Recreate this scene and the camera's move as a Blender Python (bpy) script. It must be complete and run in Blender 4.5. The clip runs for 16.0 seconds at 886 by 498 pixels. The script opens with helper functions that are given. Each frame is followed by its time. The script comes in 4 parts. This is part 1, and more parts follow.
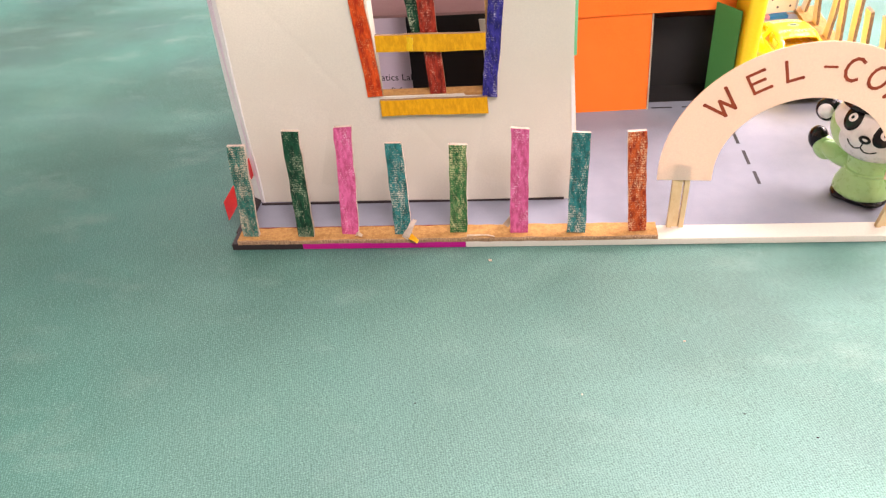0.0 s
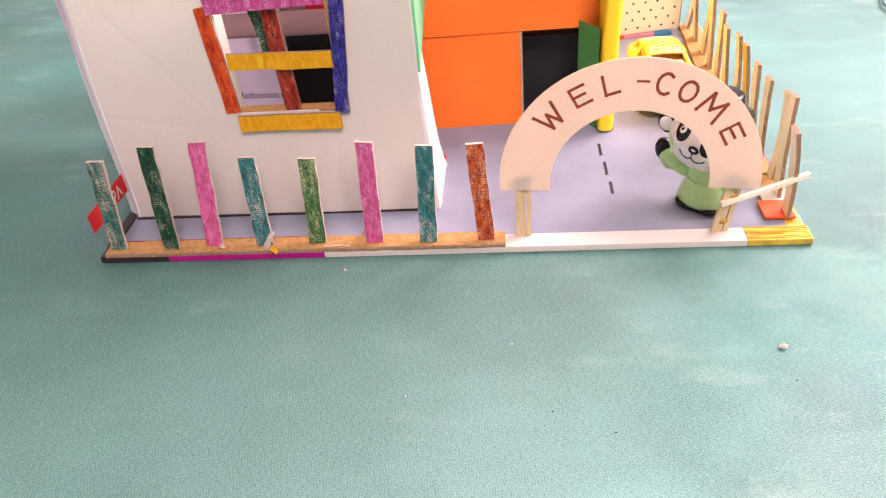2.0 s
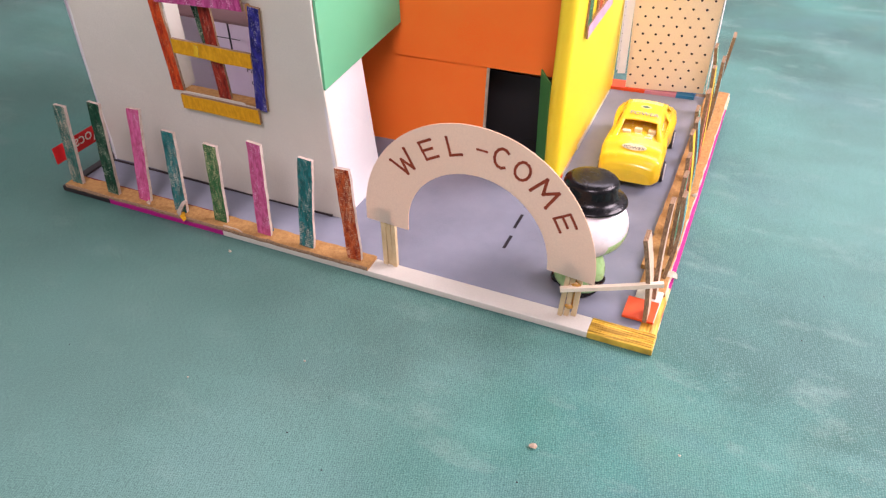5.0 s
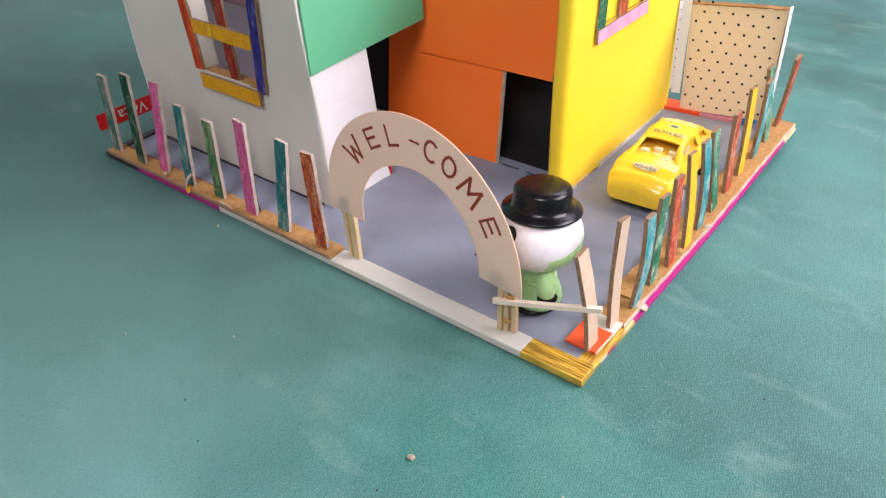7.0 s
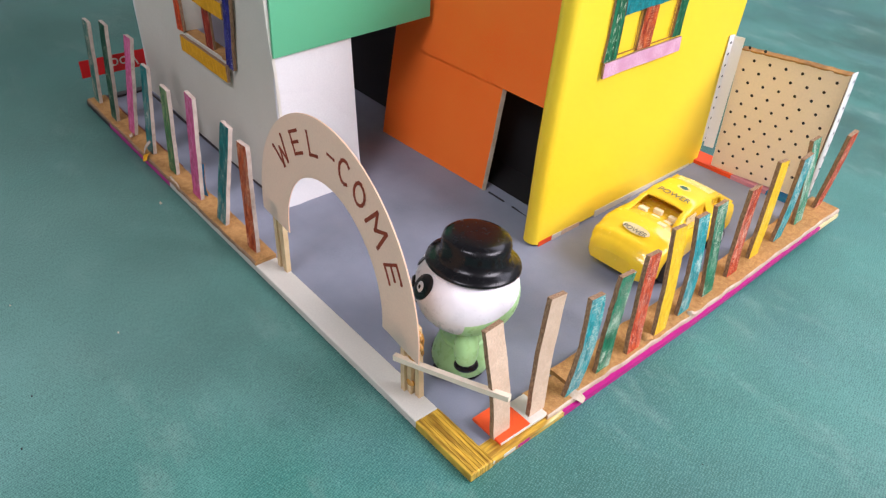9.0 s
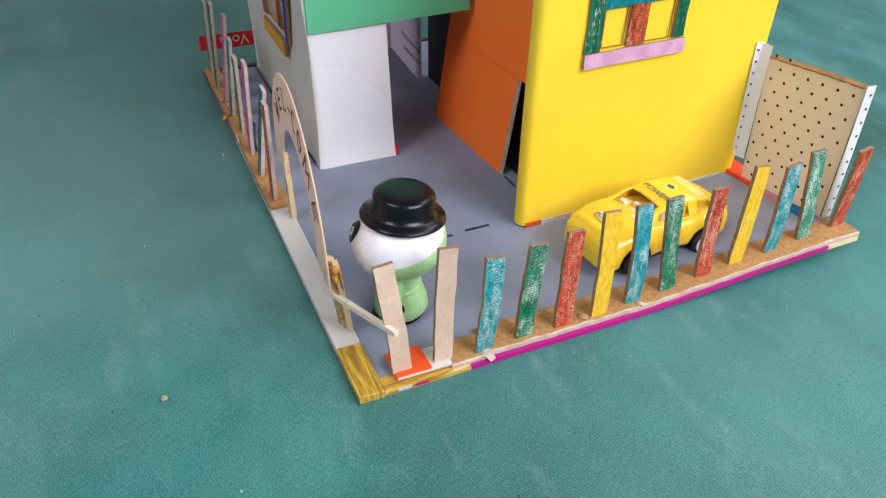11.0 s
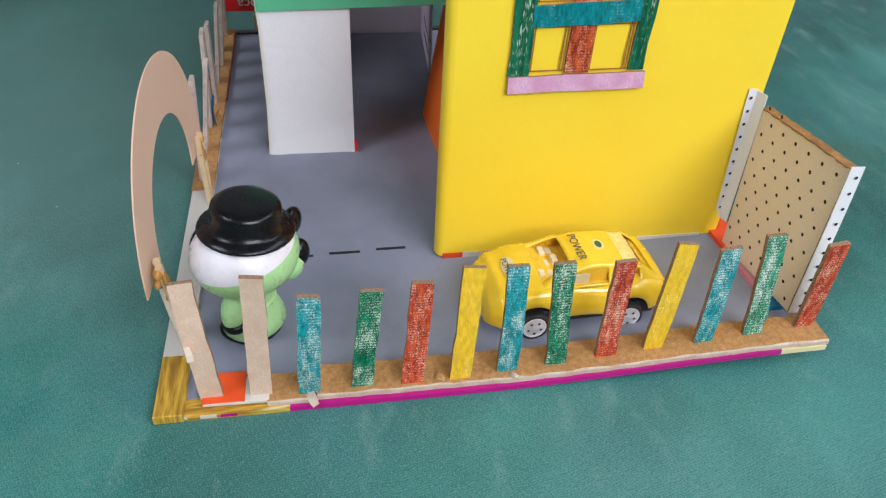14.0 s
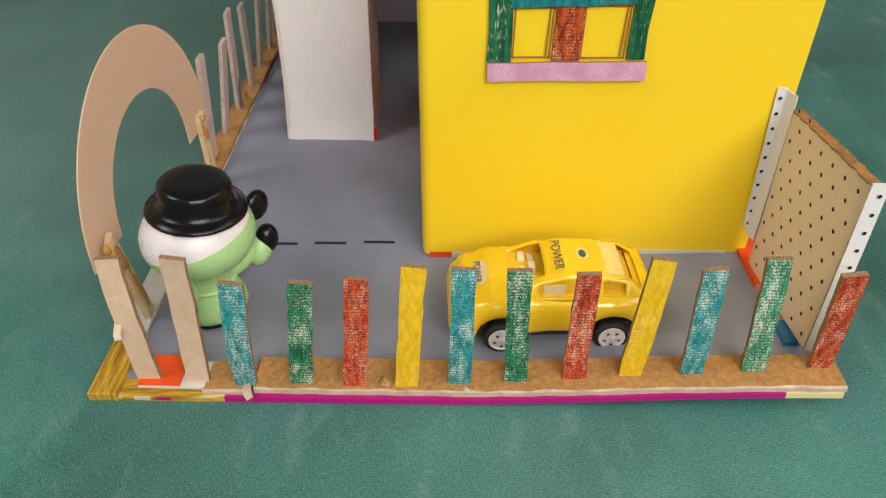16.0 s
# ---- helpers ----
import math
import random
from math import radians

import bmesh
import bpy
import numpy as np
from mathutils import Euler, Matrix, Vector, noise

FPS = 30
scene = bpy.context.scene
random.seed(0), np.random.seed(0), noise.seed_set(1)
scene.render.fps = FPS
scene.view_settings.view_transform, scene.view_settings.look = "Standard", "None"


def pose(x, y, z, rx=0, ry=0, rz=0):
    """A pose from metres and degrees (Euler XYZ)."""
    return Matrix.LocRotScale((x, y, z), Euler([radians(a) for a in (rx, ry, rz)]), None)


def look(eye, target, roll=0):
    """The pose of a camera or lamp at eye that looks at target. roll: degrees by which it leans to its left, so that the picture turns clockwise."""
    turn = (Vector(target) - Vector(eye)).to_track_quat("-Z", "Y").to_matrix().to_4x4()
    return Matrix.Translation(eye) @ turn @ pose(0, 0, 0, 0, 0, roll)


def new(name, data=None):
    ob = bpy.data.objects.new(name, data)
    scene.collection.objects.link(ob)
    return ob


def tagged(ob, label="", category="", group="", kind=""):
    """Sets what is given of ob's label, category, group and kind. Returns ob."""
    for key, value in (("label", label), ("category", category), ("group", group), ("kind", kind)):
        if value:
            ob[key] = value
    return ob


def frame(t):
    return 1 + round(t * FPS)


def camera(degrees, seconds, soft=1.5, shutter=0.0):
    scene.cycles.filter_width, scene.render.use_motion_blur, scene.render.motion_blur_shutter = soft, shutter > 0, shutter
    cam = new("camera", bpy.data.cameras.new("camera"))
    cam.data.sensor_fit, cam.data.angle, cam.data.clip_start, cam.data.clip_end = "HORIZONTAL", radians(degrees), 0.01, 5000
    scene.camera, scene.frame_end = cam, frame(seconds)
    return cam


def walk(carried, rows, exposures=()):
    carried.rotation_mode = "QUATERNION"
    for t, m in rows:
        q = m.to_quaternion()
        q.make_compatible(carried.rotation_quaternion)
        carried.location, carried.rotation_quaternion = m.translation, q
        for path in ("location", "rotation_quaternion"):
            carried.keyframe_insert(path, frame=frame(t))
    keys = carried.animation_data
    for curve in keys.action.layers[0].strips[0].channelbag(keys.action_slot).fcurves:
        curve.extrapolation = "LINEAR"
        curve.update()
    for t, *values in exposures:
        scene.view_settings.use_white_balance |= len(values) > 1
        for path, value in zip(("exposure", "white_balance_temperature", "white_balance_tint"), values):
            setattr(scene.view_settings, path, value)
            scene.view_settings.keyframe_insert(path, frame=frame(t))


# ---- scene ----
cam = camera(60.7, 16.0, soft=1.3)
PATH = [
    (0.0, (-0.2872, -0.4050, 0.3177), (-0.3212, -0.1709, 0.1332), -5.86),
    (0.5, (-0.2814, -0.4105, 0.3246), (-0.3155, -0.1759, 0.1407), -5.75),
    (1.0, (-0.2519, -0.4120, 0.3214), (-0.2853, -0.1752, 0.1403), -5.55),
    (1.5, (-0.2184, -0.4146, 0.3212), (-0.2497, -0.1768, 0.1411), -5.39),
    (2.0, (-0.1968, -0.4160, 0.3182), (-0.2251, -0.1776, 0.1384), -5.64),
    (2.5, (-0.1582, -0.4203, 0.3453), (-0.2027, -0.1833, 0.1669), -6.03),
    (3.0, (-0.1402, -0.4109, 0.3411), (-0.1838, -0.1769, 0.1585), -5.10),
    (3.5, (-0.1017, -0.4041, 0.3475), (-0.1467, -0.1726, 0.1621), -0.97),
    (3.7, (-0.0828, -0.4100, 0.3522), (-0.1321, -0.1803, 0.1657), 0.09),
    (5.8, (0.0793, -0.3105, 0.3457), (-0.0524, -0.1092, 0.1664), -3.06),
    (6.0, (0.0945, -0.3020, 0.3438), (-0.0434, -0.1042, 0.1654), -2.92),
    (6.5, (0.1264, -0.2961, 0.3332), (-0.0232, -0.1042, 0.1578), -2.81),
    (7.0, (0.1401, -0.2789, 0.3196), (-0.0182, -0.0933, 0.1451), -3.36),
    (7.5, (0.1371, -0.2552, 0.2990), (-0.0207, -0.0709, 0.1226), -0.40),
    (8.0, (0.1454, -0.2662, 0.3036), (-0.0211, -0.0876, 0.1294), 0.29),
    (8.2, (0.1461, -0.2432, 0.3014), (-0.0188, -0.0645, 0.1258), 1.92),
    (10.3, (0.2232, -0.1216, 0.3016), (0.0092, -0.0018, 0.1289), 1.21),
    (10.5, (0.2434, -0.1060, 0.3117), (0.0240, 0.0063, 0.1407), 0.47),
    (11.0, (0.2765, -0.0759, 0.3038), (0.0529, 0.0241, 0.1304), 0.46),
    (11.5, (0.2783, -0.0469, 0.2995), (0.0537, 0.0448, 0.1230), -0.15),
    (12.0, (0.2796, -0.0084, 0.2980), (0.0520, 0.0796, 0.1235), 0.03),
    (12.5, (0.2791, 0.0189, 0.3003), (0.0489, 0.0991, 0.1254), 0.21),
    (13.0, (0.2718, 0.0330, 0.3064), (0.0378, 0.1045, 0.1328), 0.42),
    (13.5, (0.2685, 0.0564, 0.3191), (0.0328, 0.1189, 0.1444), 1.91),
    (14.0, (0.2605, 0.0894, 0.3026), (0.0272, 0.1350, 0.1196), 3.00),
    (14.5, (0.2463, 0.1210, 0.2992), (0.0099, 0.1449, 0.1161), 0.41),
    (15.0, (0.2460, 0.1561, 0.2784), (0.0096, 0.1591, 0.0938), 1.10),
    (15.5, (0.2324, 0.1840, 0.2842), (-0.0047, 0.1811, 0.1004), 0.12),
    (16.0, (0.2427, 0.1770, 0.2840), (0.0057, 0.1722, 0.1002), -0.11),
]
EXPOSURES = [(0.0, 1.54, 7350, 34), (2.0, 1.35, 7100, 46), (3.7, 1.02, 6900, 46), (6.0, 0.56, 6350, 30), (8.2, 0.4, 6150, 25), (10.5, 0.17, 5900, 20), (13.0, 0.0, 5650, 17), (14.0, -0.13, 5800, 16), (15.0, -0.22, 6600, 16), (16.0, -0.27, 6950, 16)]
walk(cam, [(t, look(eye, target, roll)) for t, eye, target, roll in PATH], EXPOSURES)

# ---- world and light: unseen plain room; windows inferred east and north, south fill added ----
world = bpy.data.worlds.new("daylight")
scene.world = world
world.use_nodes = True
wn = world.node_tree.nodes
sky = wn.new("ShaderNodeTexSky")
sky.sky_type, sky.sun_disc = "NISHITA", False
sky.sun_elevation, sky.sun_rotation = radians(48), radians(200)
world.node_tree.links.new(sky.outputs[0], wn["Background"].inputs[0])
wn["Background"].inputs[1].default_value = 0.1

window_light = bpy.data.lights.new("window_light", "AREA")
window_light.shape, window_light.size, window_light.size_y = "RECTANGLE", 1.4, 1.0
window_light.energy, window_light.color = 54.0, (1.0, 0.97, 0.94)
new("window_light", window_light).matrix_world = look((1.5, 0.85, 1.35), (-0.1, 0.2, 0.1))
north_light = bpy.data.lights.new("north_window_light", "AREA")
north_light.shape, north_light.size, north_light.size_y = "RECTANGLE", 2.8, 1.0
north_light.energy, north_light.color = 32.0, (0.97, 0.98, 1.0)
new("north_window_light", north_light).matrix_world = look((0.1, 2.42, 2.2), (-0.1, 0.0, 0.1))
# fill added to lift the south faces; no window is known on this side
south_light = bpy.data.lights.new("south_fill_light", "AREA")
south_light.shape, south_light.size, south_light.size_y = "RECTANGLE", 1.5, 1.3
south_light.energy, south_light.color = 60.0, (1.0, 0.98, 0.96)
new("south_fill_light", south_light).matrix_world = look((0.8, -2.42, 3.0), (-0.1, 0.2, 0.1))


# ---- materials ----
def nodes_of(name):
    m = bpy.data.materials.new(name)
    m.use_nodes = True
    return m, m.node_tree.nodes, m.node_tree.links, m.node_tree.nodes["Principled BSDF"]


def coords(n, l, stretch=(1, 1, 1), vary=True):
    """Object space in metres, shifted at random from object to object."""
    tc, mp = n.new("ShaderNodeTexCoord"), n.new("ShaderNodeMapping")
    mp.inputs["Scale"].default_value = stretch
    l.new(tc.outputs["Object"], mp.inputs["Vector"])
    if vary:
        info, add = n.new("ShaderNodeObjectInfo"), n.new("ShaderNodeVectorMath")
        add.operation = "ADD"
        l.new(tc.outputs["Object"], add.inputs[0])
        l.new(info.outputs["Random"], add.inputs[1])
        l.new(add.outputs[0], mp.inputs["Vector"])
    return mp.outputs["Vector"]


def noise_of(n, l, vec, scale, detail=4.0, rough=0.55):
    t = n.new("ShaderNodeTexNoise")
    t.inputs["Scale"].default_value, t.inputs["Detail"].default_value, t.inputs["Roughness"].default_value = scale, detail, rough
    l.new(vec, t.inputs["Vector"])
    return t.outputs["Fac"]


def ramp(n, l, fac, lo, hi):
    r = n.new("ShaderNodeMapRange")
    r.inputs["From Min"].default_value, r.inputs["From Max"].default_value = lo, hi
    l.new(fac, r.inputs["Value"])
    return r.outputs["Result"]


def mixed(n, l, fac, a, b, blend="MIX"):
    m = n.new("ShaderNodeMix")
    m.data_type, m.blend_type = "RGBA", blend
    l.new(fac, m.inputs["Factor"])
    for sock, v in ((m.inputs[6], a), (m.inputs[7], b)):
        if isinstance(v, tuple):
            sock.default_value = (*v, 1)
        else:
            l.new(v, sock)
    return m.outputs[2]


def bumped(n, l, bsdf, height, strength, distance):
    b = n.new("ShaderNodeBump")
    b.inputs["Strength"].default_value, b.inputs["Distance"].default_value = strength, distance
    l.new(height, b.inputs["Height"])
    l.new(b.outputs["Normal"], bsdf.inputs["Normal"])


def paper(name, col, col2=None, rough=0.55, stain=12.0, grain=900.0, bump=0.25, spec=0.35, thin=0.0, crease=0.0, fleck=0.9):
    """Craft paper or card: broad uneven tint, fine fibre, slight relief; thin: share of light let through."""
    m, n, l, p = nodes_of(name)
    col2 = col2 or tuple(c * 0.86 for c in col)
    v = coords(n, l)
    broad = ramp(n, l, noise_of(n, l, v, stain, 3.0), 0.35, 0.7)
    c = mixed(n, l, broad, col, col2)
    fine = noise_of(n, l, v, grain, 3.0)
    c = mixed(n, l, ramp(n, l, fine, 0.3, 0.8), c, tuple(x * fleck for x in col))
    l.new(c, p.inputs["Base Color"])
    p.inputs["Roughness"].default_value, p.inputs["Specular IOR Level"].default_value = rough, spec
    bumped(n, l, p, fine, bump, 0.0004)
    if crease:
        # soft dents and a few sharp fold lines
        cells, dents, b = n.new("ShaderNodeTexVoronoi"), n.new("ShaderNodeMath"), n.new("ShaderNodeBump")
        cells.feature = "DISTANCE_TO_EDGE"
        cells.inputs["Scale"].default_value = 13.0
        l.new(v, cells.inputs["Vector"])
        dents.operation = "MULTIPLY_ADD"
        dents.inputs[1].default_value = 0.35
        l.new(ramp(n, l, cells.outputs["Distance"], 0.0, 0.05), dents.inputs[0])
        l.new(noise_of(n, l, v, 30.0, 3.0), dents.inputs[2])
        b.inputs["Strength"].default_value, b.inputs["Distance"].default_value = 0.35 * crease, 0.004
        l.new(dents.outputs[0], b.inputs["Height"])
        l.new(b.outputs["Normal"], p.inputs["Normal"])
    if thin:
        through_paper, both = n.new("ShaderNodeBsdfTranslucent"), n.new("ShaderNodeMixShader")
        l.new(c, through_paper.inputs["Color"])
        both.inputs[0].default_value = thin
        l.new(p.outputs[0], both.inputs[1])
        l.new(through_paper.outputs[0], both.inputs[2])
        l.new(both.outputs[0], n["Material Output"].inputs["Surface"])
    return m


def crayon(name, col, deep, under=(0.62, 0.58, 0.48), cover=0.5, stretch=(1, 1, 0.35)):
    """Wax crayon rubbed over rough card: pale flecks where the wax skipped, darker strokes."""
    m, n, l, p = nodes_of(name)
    v = coords(n, l, stretch)
    bands = n.new("ShaderNodeTexWave")
    bands.bands_direction = "Z"
    bands.inputs["Scale"].default_value, bands.inputs["Distortion"].default_value = 540.0, 6.0
    bands.inputs["Detail"].default_value, bands.inputs["Detail Scale"].default_value = 2.0, 3.0
    l.new(v, bands.inputs["Vector"])
    half = n.new("ShaderNodeMath")
    half.operation = "MULTIPLY_ADD"
    half.inputs[1].default_value, half.inputs[2].default_value = 0.18, -0.09
    l.new(bands.outputs["Fac"], half.inputs[0])
    grit = n.new("ShaderNodeMath")
    grit.operation = "ADD"
    l.new(noise_of(n, l, v, 1900.0, 3.0, 0.75), grit.inputs[0])
    l.new(half.outputs[0], grit.inputs[1])
    weave = grit.outputs[0]
    spread = n.new("ShaderNodeMath")
    spread.operation = "MULTIPLY_ADD"
    spread.inputs[1].default_value, spread.inputs[2].default_value = 0.88, 0.03
    l.new(noise_of(n, l, v, 190.0, 4.0, 0.65), spread.inputs[0])
    patch = spread.outputs[0]
    both = n.new("ShaderNodeMath")
    both.operation = "ADD"
    l.new(weave, both.inputs[0])
    l.new(patch, both.inputs[1])
    hide = ramp(n, l, both.outputs[0], cover * 2 - 0.03, cover * 2 + 0.16)
    wax = mixed(n, l, ramp(n, l, noise_of(n, l, v, 420.0, 4.0, 0.65), 0.38, 0.62), col, tuple(x * 0.65 for x in deep))
    l.new(mixed(n, l, hide, wax, under), p.inputs["Base Color"])
    p.inputs["Roughness"].default_value, p.inputs["Specular IOR Level"].default_value = 0.55, 0.2
    bumped(n, l, p, weave, 0.4, 0.0004)
    return m


def corrugated(name):
    """The cut edge of brown corrugated card."""
    m, n, l, p = nodes_of(name)
    v = coords(n, l, (1, 1, 0.3))
    c = mixed(n, l, ramp(n, l, noise_of(n, l, v, 1400.0, 3.0), 0.3, 0.7), (0.42, 0.27, 0.15), (0.16, 0.085, 0.045))
    l.new(c, p.inputs["Base Color"])
    p.inputs["Roughness"].default_value = 0.85
    bumped(n, l, p, noise_of(n, l, v, 900.0, 2.0), 0.8, 0.001)
    return m


def plastic(name, col, rough=0.3, coat=0.0):
    m, n, l, p = nodes_of(name)
    v = coords(n, l)
    f = noise_of(n, l, v, 90.0, 3.0)
    l.new(mixed(n, l, ramp(n, l, f, 0.3, 0.75), col, tuple(c * 0.88 for c in col)), p.inputs["Base Color"])
    l.new(ramp(n, l, noise_of(n, l, v, 260.0, 3.0), 0.5 - rough / 0.3, 0.5 - rough / 0.3 + 3.333), p.inputs["Roughness"])
    p.inputs["Roughness"].default_value = rough
    p.inputs["Coat Weight"].default_value = coat
    bumped(n, l, p, noise_of(n, l, v, 350.0, 2.0), 0.05, 0.0004)
    return m


def cloth():
    """Sea-green cotton sheet: uneven woven threads, washed-out blotches and streaks, faint creases, painted light and
    shade.
    """
    m, n, l, p = nodes_of("cloth")
    v = coords(n, l, vary=False)

    def some(fac, amount):
        f = n.new("ShaderNodeMath")
        f.operation = "MULTIPLY"
        f.inputs[1].default_value = amount
        l.new(fac, f.inputs[0])
        return f.outputs[0]

    def turned(deg, stretch):
        mp = n.new("ShaderNodeMapping")
        mp.inputs["Rotation"].default_value = (0, 0, radians(deg))
        mp.inputs["Scale"].default_value = stretch
        l.new(v, mp.inputs["Vector"])
        return mp.outputs["Vector"]

    big = ramp(n, l, noise_of(n, l, v, 4.2, 5.0, 0.6), 0.41, 0.61)
    c = mixed(n, l, big, (0.004, 0.082, 0.062), (0.030, 0.205, 0.165))
    streak = ramp(n, l, noise_of(n, l, turned(35, (4.0, 14.0, 1)), 1.0, 5.0, 0.6), 0.50, 0.74)
    c = mixed(n, l, some(streak, 0.8), c, (0.090, 0.29, 0.245))
    olive = ramp(n, l, noise_of(n, l, v, 7.0, 5.0, 0.6), 0.55, 0.75)
    c = mixed(n, l, some(olive, 0.4), c, (0.13, 0.20, 0.13))
    blue = ramp(n, l, noise_of(n, l, turned(60, (1.0, 1.6, 1)), 8.0, 4.0, 0.55), 0.50, 0.68)
    c = mixed(n, l, some(blue, 0.5), c, (0.030, 0.125, 0.135))
    wisp = ramp(n, l, noise_of(n, l, turned(-20, (1.0, 2.2, 1)), 15.0, 6.0, 0.65), 0.55, 0.78)
    c = mixed(n, l, some(wisp, 0.7), c, (0.22, 0.34, 0.29))
    # light painted before the board and at its corner, shade past its far end
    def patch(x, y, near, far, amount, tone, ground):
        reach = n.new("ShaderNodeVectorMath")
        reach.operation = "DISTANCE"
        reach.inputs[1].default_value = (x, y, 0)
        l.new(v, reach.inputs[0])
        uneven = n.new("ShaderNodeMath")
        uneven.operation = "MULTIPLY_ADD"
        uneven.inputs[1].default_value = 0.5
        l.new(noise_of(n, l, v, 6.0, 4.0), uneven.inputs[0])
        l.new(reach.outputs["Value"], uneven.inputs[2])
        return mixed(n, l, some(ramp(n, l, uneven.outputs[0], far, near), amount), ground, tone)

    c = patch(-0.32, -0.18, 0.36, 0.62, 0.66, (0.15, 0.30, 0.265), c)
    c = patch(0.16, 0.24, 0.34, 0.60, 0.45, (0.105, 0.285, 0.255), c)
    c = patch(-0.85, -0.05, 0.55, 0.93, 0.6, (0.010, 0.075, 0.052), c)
    # twill: two crossing rows of raised threads, broken up by uneven yarn
    def rows_of(deg, scale, bend):
        w = n.new("ShaderNodeTexWave")
        w.inputs["Scale"].default_value, w.inputs["Distortion"].default_value = scale, bend
        w.inputs["Detail"].default_value, w.inputs["Detail Scale"].default_value = 2.0, 1.0
        l.new(turned(deg, (1, 1, 1)), w.inputs["Vector"])
        return w.outputs["Fac"]

    def summed(x, y, k):
        f = n.new("ShaderNodeMath")
        f.operation = "MULTIPLY_ADD"
        f.inputs[1].default_value = k
        l.new(x, f.inputs[0])
        l.new(y, f.inputs[2])
        return f.outputs[0]

    yarn = summed(noise_of(n, l, turned(24, (440.0, 1600.0, 1)), 1.0, 3.0, 0.6), noise_of(n, l, turned(-50, (440.0, 1600.0, 1)), 1.0, 3.0, 0.6), 1.0)
    weave = summed(rows_of(-14, 230.0, 8.0), summed(rows_of(62, 250.0, 8.0), some(yarn, 0.6), 0.09), 0.16)
    c = mixed(n, l, some(ramp(n, l, weave, 0.74, 0.94), 0.4), c, (0.22, 0.42, 0.355))
    c = mixed(n, l, some(ramp(n, l, weave, 0.71, 0.54), 0.55), c, (0.008, 0.055, 0.042))
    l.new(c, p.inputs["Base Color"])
    p.inputs["Roughness"].default_value, p.inputs["Specular IOR Level"].default_value = 0.55, 0.5
    p.inputs["Sheen Weight"].default_value, p.inputs["Sheen Roughness"].default_value = 0.1, 0.4
    bumped(n, l, p, weave, 0.4, 0.0005)
    return m


CLOTH = cloth()
PLASTER = paper("plaster", (0.42, 0.405, 0.38), stain=1.5, grain=60)
WHITE = paper("white_paper", (0.84, 0.82, 0.725), (0.77, 0.745, 0.635), stain=14, thin=0.3, crease=0.42)
WHITE_CARD = paper("white_card", (0.80, 0.80, 0.79), (0.74, 0.74, 0.72), stain=14, crease=0.4)
FLOOR = paper("blue_grey_paper", (0.262, 0.283, 0.345), (0.195, 0.215, 0.265), rough=0.6, stain=30, spec=0.2)
ORANGE = paper("orange_paper", (1.0, 0.215, 0.028), (1.0, 0.16, 0.014), stain=16, spec=0.2, thin=0.12, fleck=0.97)
YELLOW = paper("yellow_paper", (0.94, 0.69, 0.03), (0.92, 0.60, 0.012), rough=0.4, stain=9, fleck=0.97)
GREEN = paper("green_paper", (0.12, 0.48, 0.26), (0.09, 0.42, 0.21), stain=12)
DKGREEN = paper("dark_green_paper", (0.05, 0.27, 0.07), stain=14)
BLACK = paper("black_sheet", (0.018, 0.018, 0.018), stain=14)
LILAC = paper("lilac_print_paper", (0.84, 0.77, 0.82), (0.78, 0.70, 0.75), stain=20, thin=0.65)
MAUVE = paper("mauve_card", (0.30, 0.18, 0.17), (0.22, 0.12, 0.12), stain=30)
CREAM = paper("cream_card", (0.86, 0.785, 0.68), (0.84, 0.75, 0.63), stain=12, rough=0.5, thin=0.5)
CREAM_BACK = paper("tan_card", (0.92, 0.67, 0.48), (0.89, 0.63, 0.44), stain=12, thin=0.4)
DOTTED = paper("dotted_card", (0.96, 0.84, 0.66), (0.94, 0.80, 0.60), stain=10, thin=0.45)
CORK = paper("raw_cardboard", (0.60, 0.33, 0.112), (0.38, 0.18, 0.055), stain=330, grain=1300, bump=1.0, rough=0.85, fleck=0.5)
PLY = paper("torn_paper_ply", (0.60, 0.50, 0.38), (0.40, 0.27, 0.16), stain=150, bump=0.8)
PALECARD = paper("pale_cardboard", (0.74, 0.55, 0.39), (0.60, 0.41, 0.27), stain=140, bump=0.8, fleck=0.75)
ORANGE_RED = paper("red_orange_paper", (0.80, 0.09, 0.014), (0.74, 0.06, 0.01), stain=30)
PALECUT = paper("pale_cut_card", (0.58, 0.48, 0.40), (0.30, 0.22, 0.17), stain=160, bump=0.6)
PALEBACK = paper("cream_newsprint", (0.84, 0.75, 0.60), (0.72, 0.60, 0.46), stain=60)
BACKPAPER = paper("pinkish_paper", (0.68, 0.55, 0.52), (0.50, 0.36, 0.34), stain=70)
EDGE = corrugated("corrugated_edge")
TORN = paper("torn_brown_ply", (0.50, 0.27, 0.09), (0.13, 0.06, 0.03), stain=130, grain=700, bump=1.0, rough=0.8, fleck=0.6)
MAGENTA = paper("magenta_tape", (0.46, 0.008, 0.20), rough=0.35)
BLACKTAPE = paper("black_tape", (0.03, 0.02, 0.022), rough=0.4)
IVORY = paper("ivory_tape", (0.75, 0.68, 0.35), rough=0.4)
RED = paper("red_paper", (0.70, 0.02, 0.02), rough=0.35)
MAROON = paper("dark_red_paper", (0.20, 0.03, 0.025), stain=60)
PINK = paper("pink_paper", (0.60, 0.25, 0.33), rough=0.45)
BLUE = paper("blue_paper", (0.02, 0.20, 0.42), rough=0.45)
INK = paper("marker_ink", (0.33, 0.055, 0.02), (0.18, 0.022, 0.011), stain=160)
